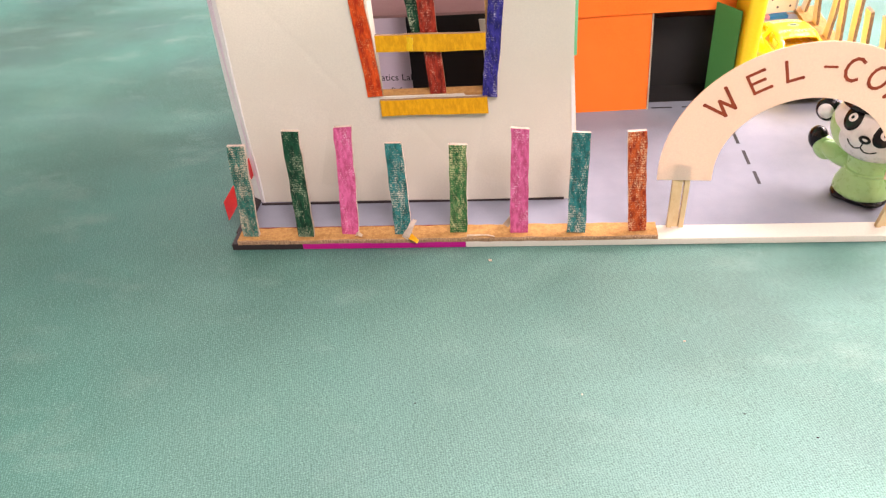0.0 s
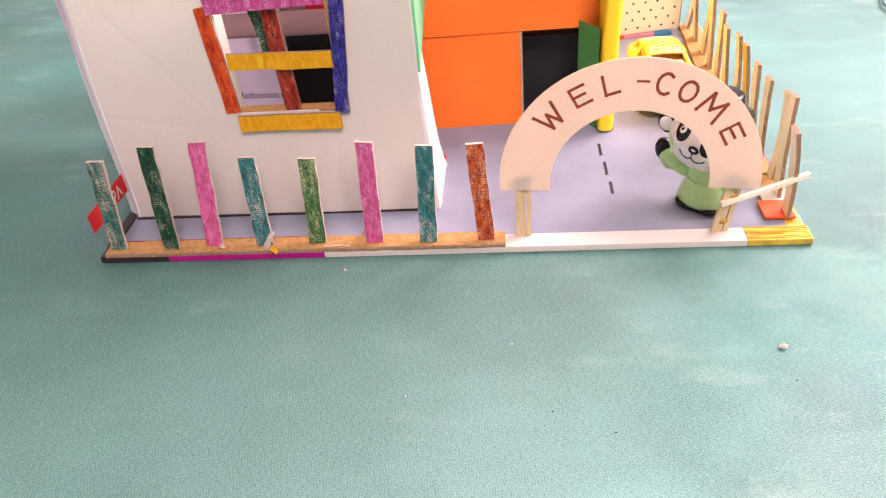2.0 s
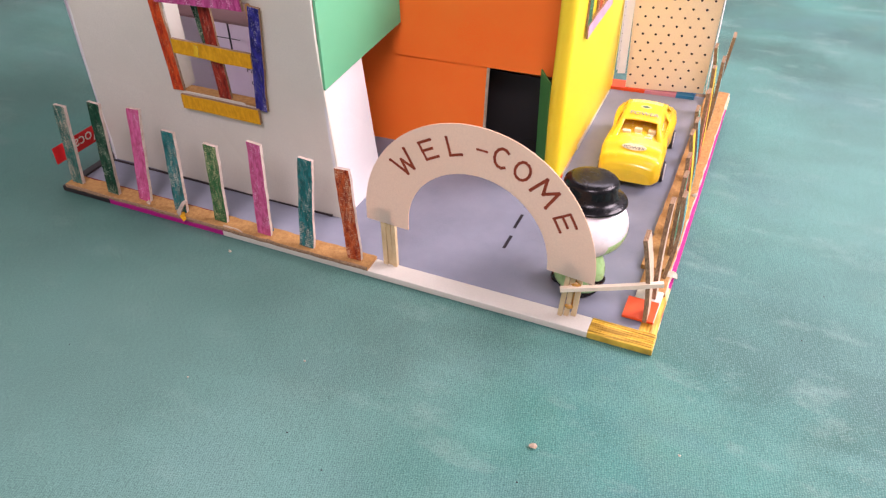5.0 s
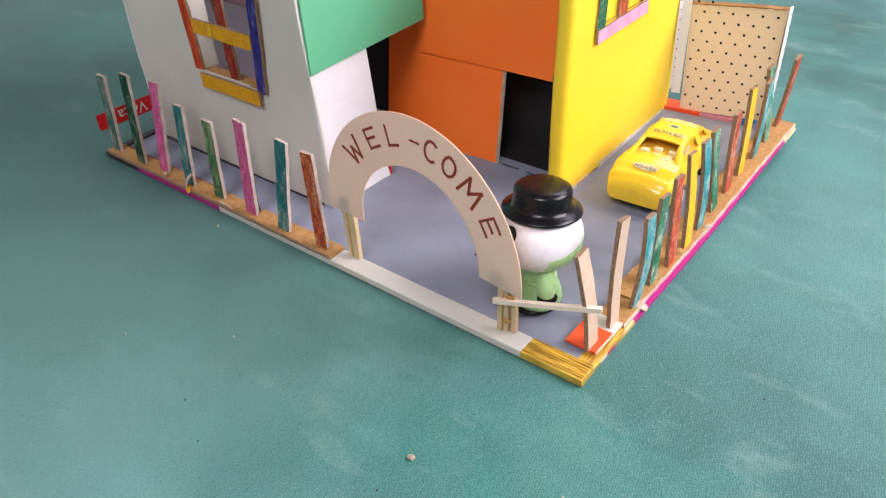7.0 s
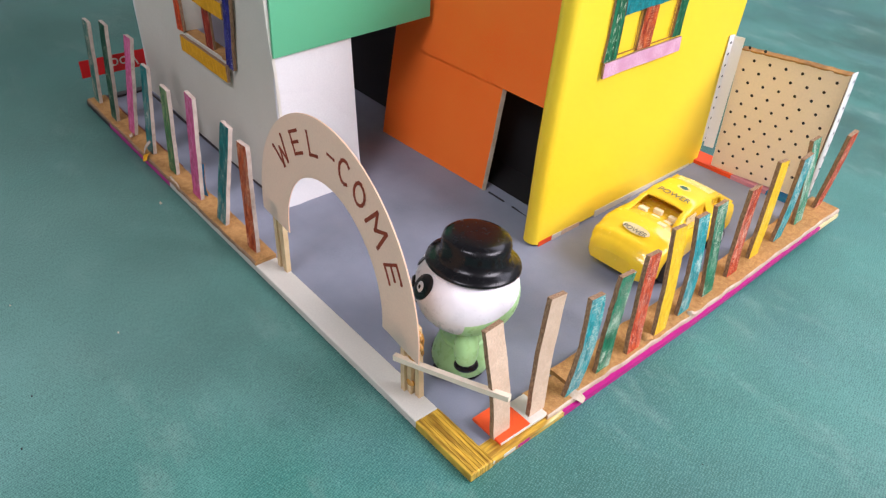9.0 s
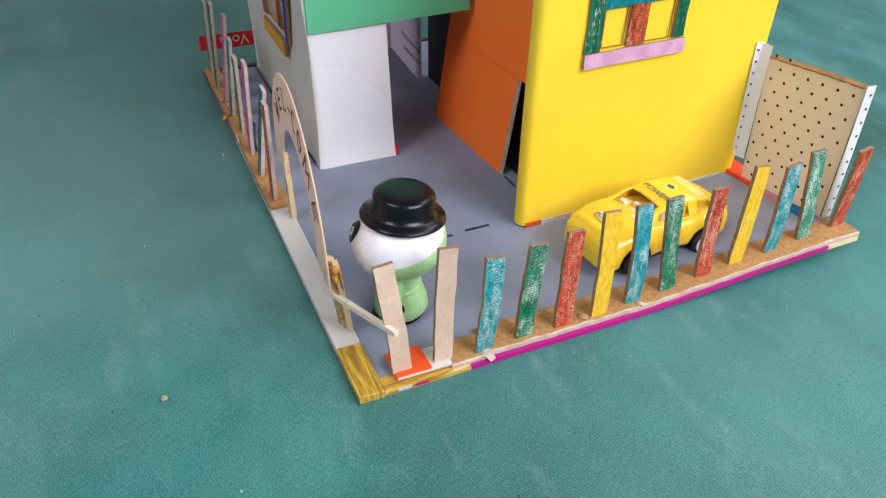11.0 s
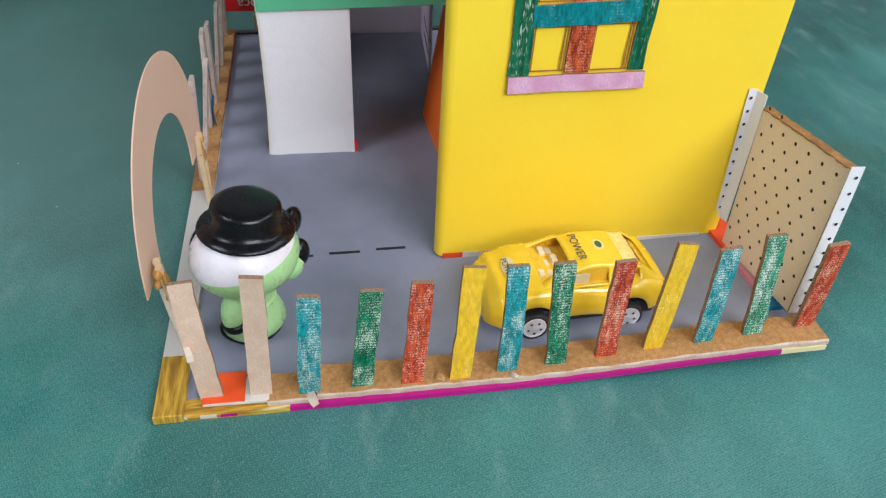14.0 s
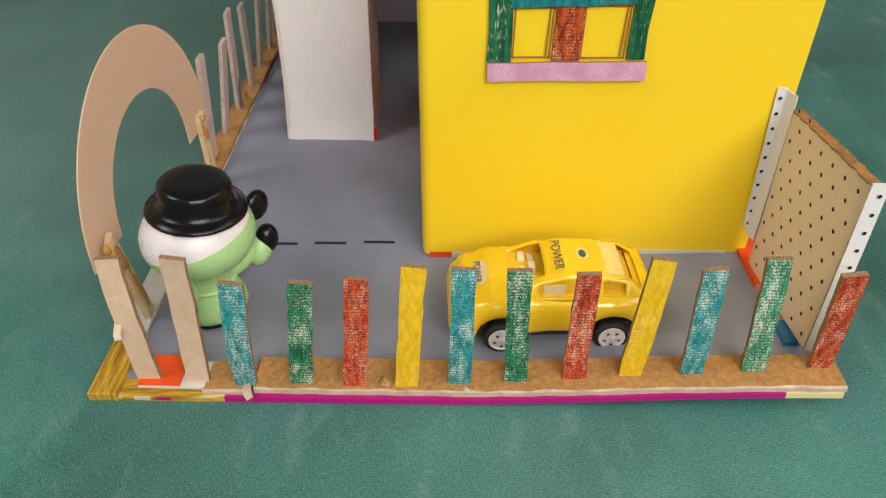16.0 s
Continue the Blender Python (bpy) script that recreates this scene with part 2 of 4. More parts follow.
BLACKINK = paper("black_ink", (0.015, 0.015, 0.02))
BROWNINK = paper("brown_pencil", (0.36, 0.16, 0.03), stain=120)
WOOD = paper("match_wood", (0.70, 0.53, 0.30), (0.58, 0.40, 0.20), stain=160, grain=1200, bump=0.5)
# lighter copy of the match wood: the cross stick's brightness is in the colour
PALEWOOD = paper("bright_match_wood", (0.84, 0.74, 0.58), (0.74, 0.60, 0.42), stain=160, grain=1200, bump=0.5)
BLUEGREY = paper("grey_green_line", (0.05, 0.12, 0.11), stain=60)
GLUE = paper("dried_glue", (0.55, 0.27, 0.05), rough=0.25, spec=0.6)


def foil(name, stretch):
    """Gold tape with lengthwise brush lines and pale patches painted as highlights."""
    m, n, l, p = nodes_of(name)
    v = coords(n, l, stretch, vary=False)
    line = ramp(n, l, noise_of(n, l, v, 1.0, 3.0, 0.6), 0.36, 0.62)
    c = mixed(n, l, line, (0.90, 0.58, 0.07), (0.42, 0.23, 0.03))
    l.new(mixed(n, l, ramp(n, l, noise_of(n, l, v, 0.35, 3.0), 0.62, 0.7), c, (0.92, 0.80, 0.42)), p.inputs["Base Color"])
    p.inputs["Metallic"].default_value, p.inputs["Roughness"].default_value = 0.3, 0.28
    bumped(n, l, p, line, 0.5, 0.0006)
    return m


GOLD, GOLD_SIDE = foil("gold_foil", (40, 420, 40)), foil("gold_foil_side", (420, 40, 420))
CR_TEAL = crayon("teal_crayon", (0.006, 0.18, 0.18), (0.004, 0.11, 0.105), cover=0.53)
CR_SEA = crayon("turquoise_crayon", (0.008, 0.32, 0.34), (0.005, 0.25, 0.26), (0.62, 0.69, 0.59), cover=0.508)
CR_GREY = crayon("worn_teal_crayon", (0.012, 0.16, 0.13), (0.006, 0.10, 0.08), (0.52, 0.44, 0.33), cover=0.50)
CR_GREEN = crayon("green_crayon", (0.006, 0.20, 0.095), (0.004, 0.12, 0.05), (0.62, 0.70, 0.54), cover=0.515)
CR_DKGREEN = crayon("dark_green_crayon", (0.003, 0.062, 0.030), (0.002, 0.032, 0.016), (0.42, 0.50, 0.34), cover=0.55)
CR_LEAF = crayon("leaf_green_crayon", (0.02, 0.165, 0.05), (0.008, 0.09, 0.028), (0.56, 0.54, 0.28), cover=0.52)
CR_MINT = crayon("mint_crayon", (0.03, 0.28, 0.15), (0.012, 0.17, 0.08), (0.60, 0.66, 0.54), cover=0.50)
CR_PINK = crayon("pink_crayon", (0.66, 0.13, 0.30), (0.66, 0.09, 0.22), (0.72, 0.38, 0.50), cover=0.55)
CR_DARKRED = crayon("dark_red_crayon", (0.36, 0.035, 0.016), (0.20, 0.014, 0.008), (0.62, 0.30, 0.20), cover=0.57)
CR_RUST = crayon("rust_crayon", (0.54, 0.09, 0.018), (0.34, 0.026, 0.008), (0.72, 0.42, 0.24), cover=0.51)
CR_RED = crayon("red_crayon", (0.60, 0.085, 0.02), (0.38, 0.022, 0.010), (0.80, 0.48, 0.34), cover=0.51)
CR_ORANGE = crayon("orange_crayon", (0.66, 0.080, 0.012), (0.50, 0.030, 0.008), (0.78, 0.38, 0.14), cover=0.57)
CR_BLUE = crayon("violet_blue_crayon", (0.035, 0.032, 0.25), (0.014, 0.013, 0.13), (0.48, 0.45, 0.55), cover=0.55)
CR_YELLOW = crayon("yellow_crayon", (0.84, 0.53, 0.02), (1.0, 0.62, 0.02), (0.88, 0.72, 0.30), cover=0.57)
CR_SOLID_GREEN = crayon("solid_green_crayon", (0.008, 0.165, 0.075), (0.005, 0.10, 0.045), (0.55, 0.62, 0.45), cover=0.56, stretch=(1, 1, 0.09))
CR_SOLID_TEAL = crayon("solid_teal_crayon", (0.005, 0.25, 0.27), (0.004, 0.19, 0.20), (0.55, 0.60, 0.50), cover=0.60)
PINK_WASH = crayon("magenta_crayon", (0.60, 0.10, 0.29), (0.52, 0.05, 0.21), (0.82, 0.48, 0.64), cover=0.55)
LILAC_WASH = paper("lilac_wash_paper", (0.62, 0.31, 0.45), (0.78, 0.52, 0.66), stain=75, bump=0.4, rough=0.4)
CR_OCHRE = crayon("ochre_crayon", (0.74, 0.37, 0.010), (0.90, 0.42, 0.010), (0.78, 0.50, 0.1), cover=0.64)

TOY_WHITE = plastic("white_vinyl", (0.80, 0.77, 0.78), 0.3)
TOY_GREEN = plastic("pale_green_vinyl", (0.40, 0.68, 0.29), 0.3)
TOY_BLACK = plastic("black_vinyl", (0.006, 0.006, 0.007), 0.24)
TOY_BLACK.node_tree.nodes["Principled BSDF"].inputs["Specular IOR Level"].default_value = 0.3
CAR_YELLOW = plastic("yellow_plastic", (0.93, 0.62, 0.02), 0.22, 0.3)
TYRE = plastic("tyre_black", (0.02, 0.02, 0.022), 0.55)
RIM = plastic("white_rim", (0.84, 0.83, 0.85), 0.35)
STICKER = plastic("sticker_grey", (0.72, 0.61, 0.34), 0.3)
TRIM = plastic("silvery_print", (0.82, 0.69, 0.42), 0.3)
CAR_CREAM = plastic("cream_plastic", (0.88, 0.70, 0.22), 0.25)
AMBER = plastic("amber_plastic", (0.88, 0.54, 0.03), 0.25)
LEAF = plastic("leaf_green_print", (0.02, 0.11, 0.08), 0.35)
DARKGREY = plastic("dark_grey_print", (0.06, 0.07, 0.08), 0.4)


# ---- builders: all lengths below are centimetres ----
CM = 0.01


def empty(name, at=(0, 0, 0), label="", category="", group="", kind=""):
    ob = new(name)
    ob.empty_display_size = 0.01
    ob.matrix_basis = pose(*(c * CM for c in at))
    return tagged(ob, label, category, group, kind)


def part(name, bm, mats, parent=None, label="", at=(0, 0, 0), smooth=False):
    """One mesh object from a bmesh in centimetres; at: its origin beside its parent's."""
    bm.normal_update()
    me = bpy.data.meshes.new(name)
    bmesh.ops.scale(bm, vec=(CM, CM, CM), verts=bm.verts)
    bm.to_mesh(me)
    bm.free()
    for m in mats if isinstance(mats, (list, tuple)) else (mats,):
        me.materials.append(m)
    if smooth:
        for f in me.polygons:
            f.use_smooth = True
    ob = new(name, me)
    ob.matrix_basis = pose(*(c * CM for c in at))
    if parent:
        ob.parent = parent
    if label:
        ob["label"] = label
    return ob


def box(lo, hi, bm=None, bevel=0.0, mat=0):
    bm = bm or bmesh.new()
    made = bmesh.ops.create_cube(bm, size=1.0)["verts"]
    for v in made:
        v.co = Vector([(a + b) / 2 + c * (b - a) for a, b, c in zip(lo, hi, v.co)])
    faces = {f for v in made for f in v.link_faces}
    for f in faces:
        f.material_index = mat
    if bevel:
        edges = {e for f in faces for e in f.edges}
        for f in bmesh.ops.bevel(bm, geom=list(edges), offset=bevel, segments=2, affect="EDGES", profile=0.5)["faces"]:
            f.material_index = mat
    return bm


def slab(a, b, z0, z1, thick, bm=None, cuts=1, rise=1, wave=0.0, seed=0, mat=0, edge=None, lean=0.0):
    """An upright sheet of card over the plan line a-b; thick is laid to the left of a-b; lean: shift along that normal per cm of height."""
    bm = bm or bmesh.new()
    a, b = Vector(a), Vector(b)
    side = Vector((-(b - a).y, (b - a).x)).normalized()
    grid = {}
    for i in range(cuts + 1):
        for j in range(rise + 1):
            for k in (0, 1):
                q = a.lerp(b, i / cuts)
                z = z0 + (z1 - z0) * j / rise
                w = wave * (noise.noise(Vector((q.x * 0.13, q.y * 0.13, z * 0.11 + seed))))
                q = q + side * (thick * k + w + lean * z)
                grid[i, j, k] = bm.verts.new((q.x, q.y, z))
    def quad(*keys, m=mat):
        f = bm.faces.new([grid[x] for x in keys])
        f.material_index = m
    em = mat if edge is None else edge
    for i in range(cuts):
        for j in range(rise):
            quad((i, j, 0), (i + 1, j, 0), (i + 1, j + 1, 0), (i, j + 1, 0))
            quad((i, j, 1), (i, j + 1, 1), (i + 1, j + 1, 1), (i + 1, j, 1))
        quad((i, 0, 0), (i, 0, 1), (i + 1, 0, 1), (i + 1, 0, 0), m=em)
        quad((i, rise, 0), (i + 1, rise, 0), (i + 1, rise, 1), (i, rise, 1), m=em)
    for j in range(rise):
        quad((0, j, 0), (0, j + 1, 0), (0, j + 1, 1), (0, j, 1), m=em)
        quad((cuts, j, 0), (cuts, j, 1), (cuts, j + 1, 1), (cuts, j + 1, 0), m=em)
    if wave:
        bm.normal_update()
        for f in bm.faces:
            f.smooth = True
        for e in bm.edges:
            e.smooth = e.is_manifold and e.calc_face_angle(0) < 0.7
    return bm


def strip(p0, p1, wide, thick, face, bend=0.0, seed=0, steps=6, flare=0.0):
    """A hand-cut strip of card from p0 to p1, painted side towards face. Materials: 0 paint, 1 cut edge, 2 bare back."""
    rnd = random.Random(seed)
    bm = bmesh.new()
    p0, p1, face = Vector(p0), Vector(p1), Vector(face).normalized()
    along = (p1 - p0).normalized()
    across = along.cross(face).normalized()
    out = across.cross(along).normalized()
    rings = []
    for s in range(steps + 1):
        t = s / steps
        c = p0.lerp(p1, t) + out * bend * math.sin(math.pi * t) + across * rnd.uniform(-0.03, 0.03)
        w = wide * (1 + flare * (t - 0.5)) * rnd.uniform(0.95, 1.05) / 2
        tip = [(-rnd.uniform(-0.06, 0.08) if s == steps else 0) for _ in range(2)]
        rings.append([bm.verts.new(c + across * w * sx + out * thick * sy / 2 + along * tip[0 if sx < 0 else 1]) for sx, sy in ((-1, 1), (1, 1), (1, -1), (-1, -1))])
    for lo, hi in zip(rings, rings[1:]):
        for k in range(4):
            f = bm.faces.new((lo[k], lo[(k + 1) % 4], hi[(k + 1) % 4], hi[k]))
            f.material_index = (0, 1, 2, 1)[k]
    bm.faces.new(rings[0][::-1]).material_index = 1
    bm.faces.new(rings[-1]).material_index = 1
    bmesh.ops.recalc_face_normals(bm, faces=bm.faces)
    return bm


def ribbon(points, wide, frame_m, bm, thick=0.02):
    """A flat marker stroke through 2D points, laid on the plane of frame_m."""
    pts = [Vector(p) for p in points]
    rows_ = []
    for i, q in enumerate(pts):
        d = (pts[min(i + 1, len(pts) - 1)] - pts[max(i - 1, 0)]).normalized()
        s = Vector((-d.y, d.x)) * wide / 2
        if i in (0, len(pts) - 1):
            q = q + d * (wide * 0.35 if i else -wide * 0.35)
        rows_.append([bm.verts.new(frame_m @ Vector((*(q + s * k), h))) for k in (-1, 1) for h in (0, thick)])
    for a, b in zip(rows_, rows_[1:]):
        for i, j in ((0, 1), (1, 3), (3, 2), (2, 0)):
            bm.faces.new((a[i], a[j], b[j], b[i]))
    for a in (rows_[0], rows_[-1]):
        bm.faces.new((a[0], a[1], a[3], a[2]))
    bmesh.ops.recalc_face_normals(bm, faces=bm.faces)
    return bm


def lettering(name, text, size, m, mat, parent, label=""):
    """A line of print in the built-in font; m: its pose in centimetres beside its parent."""
    cu = bpy.data.curves.new(name, "FONT")
    cu.body, cu.size, cu.extrude = text, size, 0.005
    cu.align_x, cu.align_y = "CENTER", "CENTER"
    tmp = bpy.data.objects.new(name, cu)
    me = bpy.data.meshes.new_from_object(tmp)
    bpy.data.objects.remove(tmp)
    me.transform(Matrix.Scale(CM, 4) @ m)
    me.materials.append(mat)
    ob = new(name, me)
    ob.parent = parent
    if label:
        ob["label"] = label
    return ob


def lift(x, y):
    """The base board curls up a little towards its far corner."""
    a, b = min(max((y - 16) / 20, 0), 1), min(max((x + 26) / 24, 0), 1)
    return 0.85 * a * a * (3 - 2 * a) * b


def sheet(x0, x1, y0, y1, z0, z1, nx, ny, bm=None, mat=0):
    """A flat plate that follows the board's curl."""
    bm = bm or bmesh.new()
    g = {}
    for i in range(nx + 1):
        for j in range(ny + 1):
            x, y = x0 + (x1 - x0) * i / nx, y0 + (y1 - y0) * j / ny
            for k, z in enumerate((z0, z1)):
                g[i, j, k] = bm.verts.new((x, y, z + lift(x, y)))
    fs = []
    for i in range(nx):
        for j in range(ny):
            fs.append([g[i, j, 1], g[i + 1, j, 1], g[i + 1, j + 1, 1], g[i, j + 1, 1]])
            fs.append([g[i, j, 0], g[i, j + 1, 0], g[i + 1, j + 1, 0], g[i + 1, j, 0]])
    for i in range(nx):
        fs += [[g[i, 0, 0], g[i + 1, 0, 0], g[i + 1, 0, 1], g[i, 0, 1]], [g[i, ny, 0], g[i, ny, 1], g[i + 1, ny, 1], g[i + 1, ny, 0]]]
    for j in range(ny):
        fs += [[g[0, j, 0], g[0, j, 1], g[0, j + 1, 1], g[0, j + 1, 0]], [g[nx, j, 0], g[nx, j + 1, 0], g[nx, j + 1, 1], g[nx, j, 1]]]
    for f in fs:
        bm.faces.new(f).material_index = mat
    return bm


# ---- the setting: cloth, and an unseen room added around the lamps ----
bm = bmesh.new()
bmesh.ops.create_grid(bm, x_segments=170, y_segments=170, size=250)
for v in bm.verts:
    v.co.x = -250 + (v.co.x + 250) * 0.816
    x, y = v.co.x, v.co.y
    d = max(abs(x + 25) - 27, abs(y - 18) - 20, 0)
    v.co.z = min(d / 25, 1) * 0.5 * noise.noise(Vector((x * 0.03, y * 0.045, 0))) - 0.02
    # loose ripples beyond the far corners of the board
    far = min(max(max(-57 - x, y - 42) / 14, 0), 1)
    v.co.z += far * 0.55 * noise.noise(Vector((x * 0.035, y * 0.13 + x * 0.03, 7)))
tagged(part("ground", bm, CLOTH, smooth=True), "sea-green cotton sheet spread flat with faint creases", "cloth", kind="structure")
# added walls and ceiling: tone and distance set for bounce and falloff
ROOM = [
    ("wall_west", (-260, -260, -5), (-250, 260, 420)),
]
for name, lo, hi in ROOM:
    tagged(part(name, box(lo, hi), PLASTER), "unseen plain grey plastered room wall", "wall", kind="structure")
tagged(part("ceiling", box((-260, -260, 420), (260, 260, 430)), PLASTER), "unseen plain grey plastered ceiling", "ceiling", kind="structure")
bm = box((-250, 250, -5), (-131, 260, 420))
box((151, 250, -5), (250, 260, 420), bm)
box((-131, 250, -5), (151, 260, 168), bm)
box((-131, 250, 272), (151, 260, 420), bm)
tagged(part("wall_north", bm, PLASTER), "unseen plain grey room wall with an opening for an area lamp", "wall", kind="structure")
bm = box((-250, -260, -5), (3, -250, 420))
box((157, -260, -5), (250, -250, 420), bm)
box((3, -260, -5), (157, -250, 234), bm)
box((3, -260, 366), (157, -250, 420), bm)
tagged(part("wall_south", bm, PLASTER), "unseen plain grey room wall with an opening for an area lamp", "wall", kind="structure")
bm = box((157, -250, -5), (167, 14, 420))
box((157, 156, -5), (167, 250, 420), bm)
box((157, 14, -5), (167, 156, 84), bm)
box((157, 14, 186), (167, 156, 420), bm)
tagged(part("wall_east", bm, PLASTER), "unseen plain grey room wall with a wide window opening", "wall", kind="structure")

# ---- base board ----
base = empty("base_board", (0, 0, 0), "cardboard base board edged with coloured tape, lying on the cloth", "base board")
part("board", sheet(-49.4, -0.1, 0.1, 35.9, 0.02, 0.28, 24, 20), EDGE, base, "brown cardboard sheet")
part("floor_paper", sheet(-49.2, -1.2, 1.3, 35.2, 0.285, 0.32, 24, 20), FLOOR, base, "blue-grey paper covering")
TAPES = [
    ("black_tape", BLACKTAPE, -49.5, -44.4), ("magenta_tape", MAGENTA, -44.4, -33.0), ("white_tape", WHITE, -33.0, -4.2), ("gold_tape", GOLD, -4.2, 0.02),
]
for name, mat, x0, x1 in TAPES:
    bm = box((x0, -0.04, 0.0), (x1, 1.45, 0.52), bevel=0.06)
    part(name, bm, mat, base)
for name, mat, y0, y1 in (("gold_tape", GOLD_SIDE, 1.45, 6.6), ("magenta_tape", MAGENTA, 6.6, 33.4), ("ivory_tape", IVORY, 33.4, 36.1)):
    part(name, sheet(-1.5, -0.04, y0, y1, 0.0, 0.312, 2, 12), mat, base)
part("black_tape", sheet(-49.6, -48.9, 1.45, 36.0, 0.0, 0.5, 1, 8), BLACKTAPE, base)
for i in range(7):
    y = 0.15 + i * 0.2
    part("gold_ridge", box((-4.15 + 0.1 * (i % 3), y, 0.5), (-0.1, y + 0.07, 0.56)), GOLD, base)
for y0, y1, z0, z1, mat in ((2.2, 3.0, 0.12, 0.4, WHITE), (3.2, 4.0, 0.1, 0.34, MAGENTA), (0.1, 0.7, 0.05, 0.3, PINK), (1.2, 1.6, 0.2, 0.42, WHITE)):
    part("torn_patch", box((-0.05, y0, z0 * 0.8), (-0.02, y1, z1 * 0.8)), mat, base)
# coloured paper strip along the far edge
for name, mat, x0, x1 in (("orange_strip", ORANGE_RED, -13.2, -7.9), ("pink_strip", PINK, -7.9, -4.9), ("blue_strip", BLUE, -4.9, -3.2)):
    part(name, sheet(x0, x1, 34.3, 36.0, 0.3, 0.62, 4, 1), mat, base)
# pen dashes drawn on the floor paper
for y0, y1 in ((6.45, 8.1), (9.1, 11.05), (12.1, 14.0)):
    x = -12.3 - 0.045 * (y0 - 6.4)
    part("pen_dash", box((x - 0.12, y0, 0.31), (x + 0.12, y1, 0.335)), BLACKINK, base)
for x0 in (-18.3, -15.8):
    part("pen_dash", box((x0, 18.2, 0.31), (x0 + 1.7, 18.4, 0.335)), BLACKINK, base)


# ---- fences ----
def picket(fence, p0, p1, mat, face, seed, wide=1.05, bend=0.0, back=PALECARD, label="", edge=EDGE):
    at = Vector(p0)
    part("picket", strip((0, 0, 0), Vector(p1) - at, wide, 0.28, face, bend, seed, 9), [mat, edge, back], fence, label, at=p0)


south = empty("fence", (0, 0, 0), "front picket fence of crayon-coloured cardboard strips on a raw cardboard rail", "fence", "picket fences")


def rail(fence, a, b, wide, z0, z1, seed, rough=0.05, outer=PLY):
    """A strip of raw card torn by hand from a to b; wide is laid to the left. Materials: 0 top, 1 torn outer ply."""
    rnd = random.Random(seed)
    a, b = Vector(a), Vector(b)
    side = Vector((-(b - a).y, (b - a).x)).normalized()
    count = max(2, int((b - a).length / 0.7))
    bm = bmesh.new()
    rings = []
    for i in range(count + 1):
        q = a.lerp(b, i / count)
        o, p = q + side * rnd.uniform(-rough, rough) * 0.6, q + side * (wide + rnd.uniform(-rough, rough))
        up = lift(q.x, q.y) + rnd.uniform(-0.03, 0.03)
        mid = o + side * rnd.uniform(0.02, 0.12)
        rings.append([bm.verts.new(c) for c in ((o.x, o.y, z0 + lift(q.x, q.y)), (o.x, o.y, z1 - 0.08 + up), (mid.x, mid.y, z1 + up), (p.x, p.y, z1 + up), (p.x, p.y, z0 + lift(q.x, q.y)))])
    for lo, hi in zip(rings, rings[1:]):
        for k in range(5):
            bm.faces.new((lo[k], hi[k], hi[(k + 1) % 5], lo[(k + 1) % 5])).material_index = 1 if k < 2 else 0
    bm.faces.new(rings[0])
    bm.faces.new(rings[-1][::-1])
    bmesh.ops.recalc_face_normals(bm, faces=bm.faces)
    return part("rail", bm, [CORK, outer], fence)


def scrap(fence, a, b, mat, seed, wide=0.3):
    """A torn curl of card or paper left by the glue."""
    part("torn_scrap", strip((0, 0, 0), Vector(b) - Vector(a), wide, 0.05, (0.3, -0.5, 1), 0.15, seed, 4, -0.6), [mat, EDGE, CORK], fence, at=a)


rail(south, (-49.0, -0.06), (-20.3, -0.06), 1.5, 0.5, 0.8, 1, outer=EDGE)
scrap(south, (-37.0, 0.2, 0.9), (-36.2, -0.4, 0.8), CR_OCHRE, 2, 0.4)
scrap(south, (-37.1, -0.05, 0.85), (-36.3, 0.3, 2.2), PALECUT, 3, 0.4)
scrap(south, (-40.6, 0.4, 0.9), (-40.1, 0.2, 0.95), PLY, 4)
scrap(south, (-32.9, 0.1, 0.9), (-31.0, -0.05, 0.92), PLY, 5, 0.12)
SOUTH = [
    ((-48.1, 0.6), (-47.6, 0.9, 7.9), CR_GREY), ((-44.1, 0.5), (-43.8, 1.0, 8.8), CR_DKGREEN), ((-41.0, 0.7), (-40.5, 1.6, 8.7), CR_PINK),
    ((-37.3, 0.6), (-37.3, 1.3, 7.6), CR_TEAL), ((-33.5, 0.7), (-33.1, 0.9, 7.6), CR_LEAF), ((-29.4, 0.6), (-29.2, 1.0, 8.5), CR_PINK),
    ((-25.6, 0.5), (-25.4, 1.5, 7.8), CR_TEAL), ((-21.6, 0.6), (-22.1, 0.9, 8.1), CR_RUST),
]
for k, ((x, y), top, mat) in enumerate(SOUTH):
    picket(south, (x, y, 0.8), top, mat, (0, -1, 0.1), 30 + k, 1.15, back=BACKPAPER, edge=PALECUT)
scrap(south, (-29.35, 0.95, 0.85), (-29.25, 1.15, 3.4), BLUE, 6, 0.6)
scrap(south, (-30.3, 1.2, 0.85), (-29.6, 1.3, 1.9), PALECUT, 7, 0.35)
part("red_edge", box((-48.6, 1.46, 0.5), (-34.0, 1.56, 0.78)), MAROON, south, "dark red paper edge")
east = empty("fence", (0, 0, 0), "side picket fence of crayon-coloured cardboard strips on a raw cardboard rail", "fence", "picket fences")
rail(east, (-0.34, 8.0), (-0.12, 36.2), 2.1, 0.325, 0.68, 11)
scrap(east, (-0.6, 7.6, 0.68), (0.15, 7.95, 0.42), PLY, 12, 0.5)
scrap(east, (-0.9, 14.1, 0.72), (-0.5, 14.6, 0.78), CORK, 13, 0.4)
scrap(east, (-0.5, 18.1, 0.72), (-0.2, 18.5, 0.75), PLY, 14, 0.25)
rail(east, (-0.25, 5.5), (-0.2, 7.85), 1.9, 0.325, 0.62, 12)
part("orange_patch", box((-2.5, 2.3, 0.5), (-0.45, 4.4, 0.68), bevel=0.03), ORANGE_RED, east)
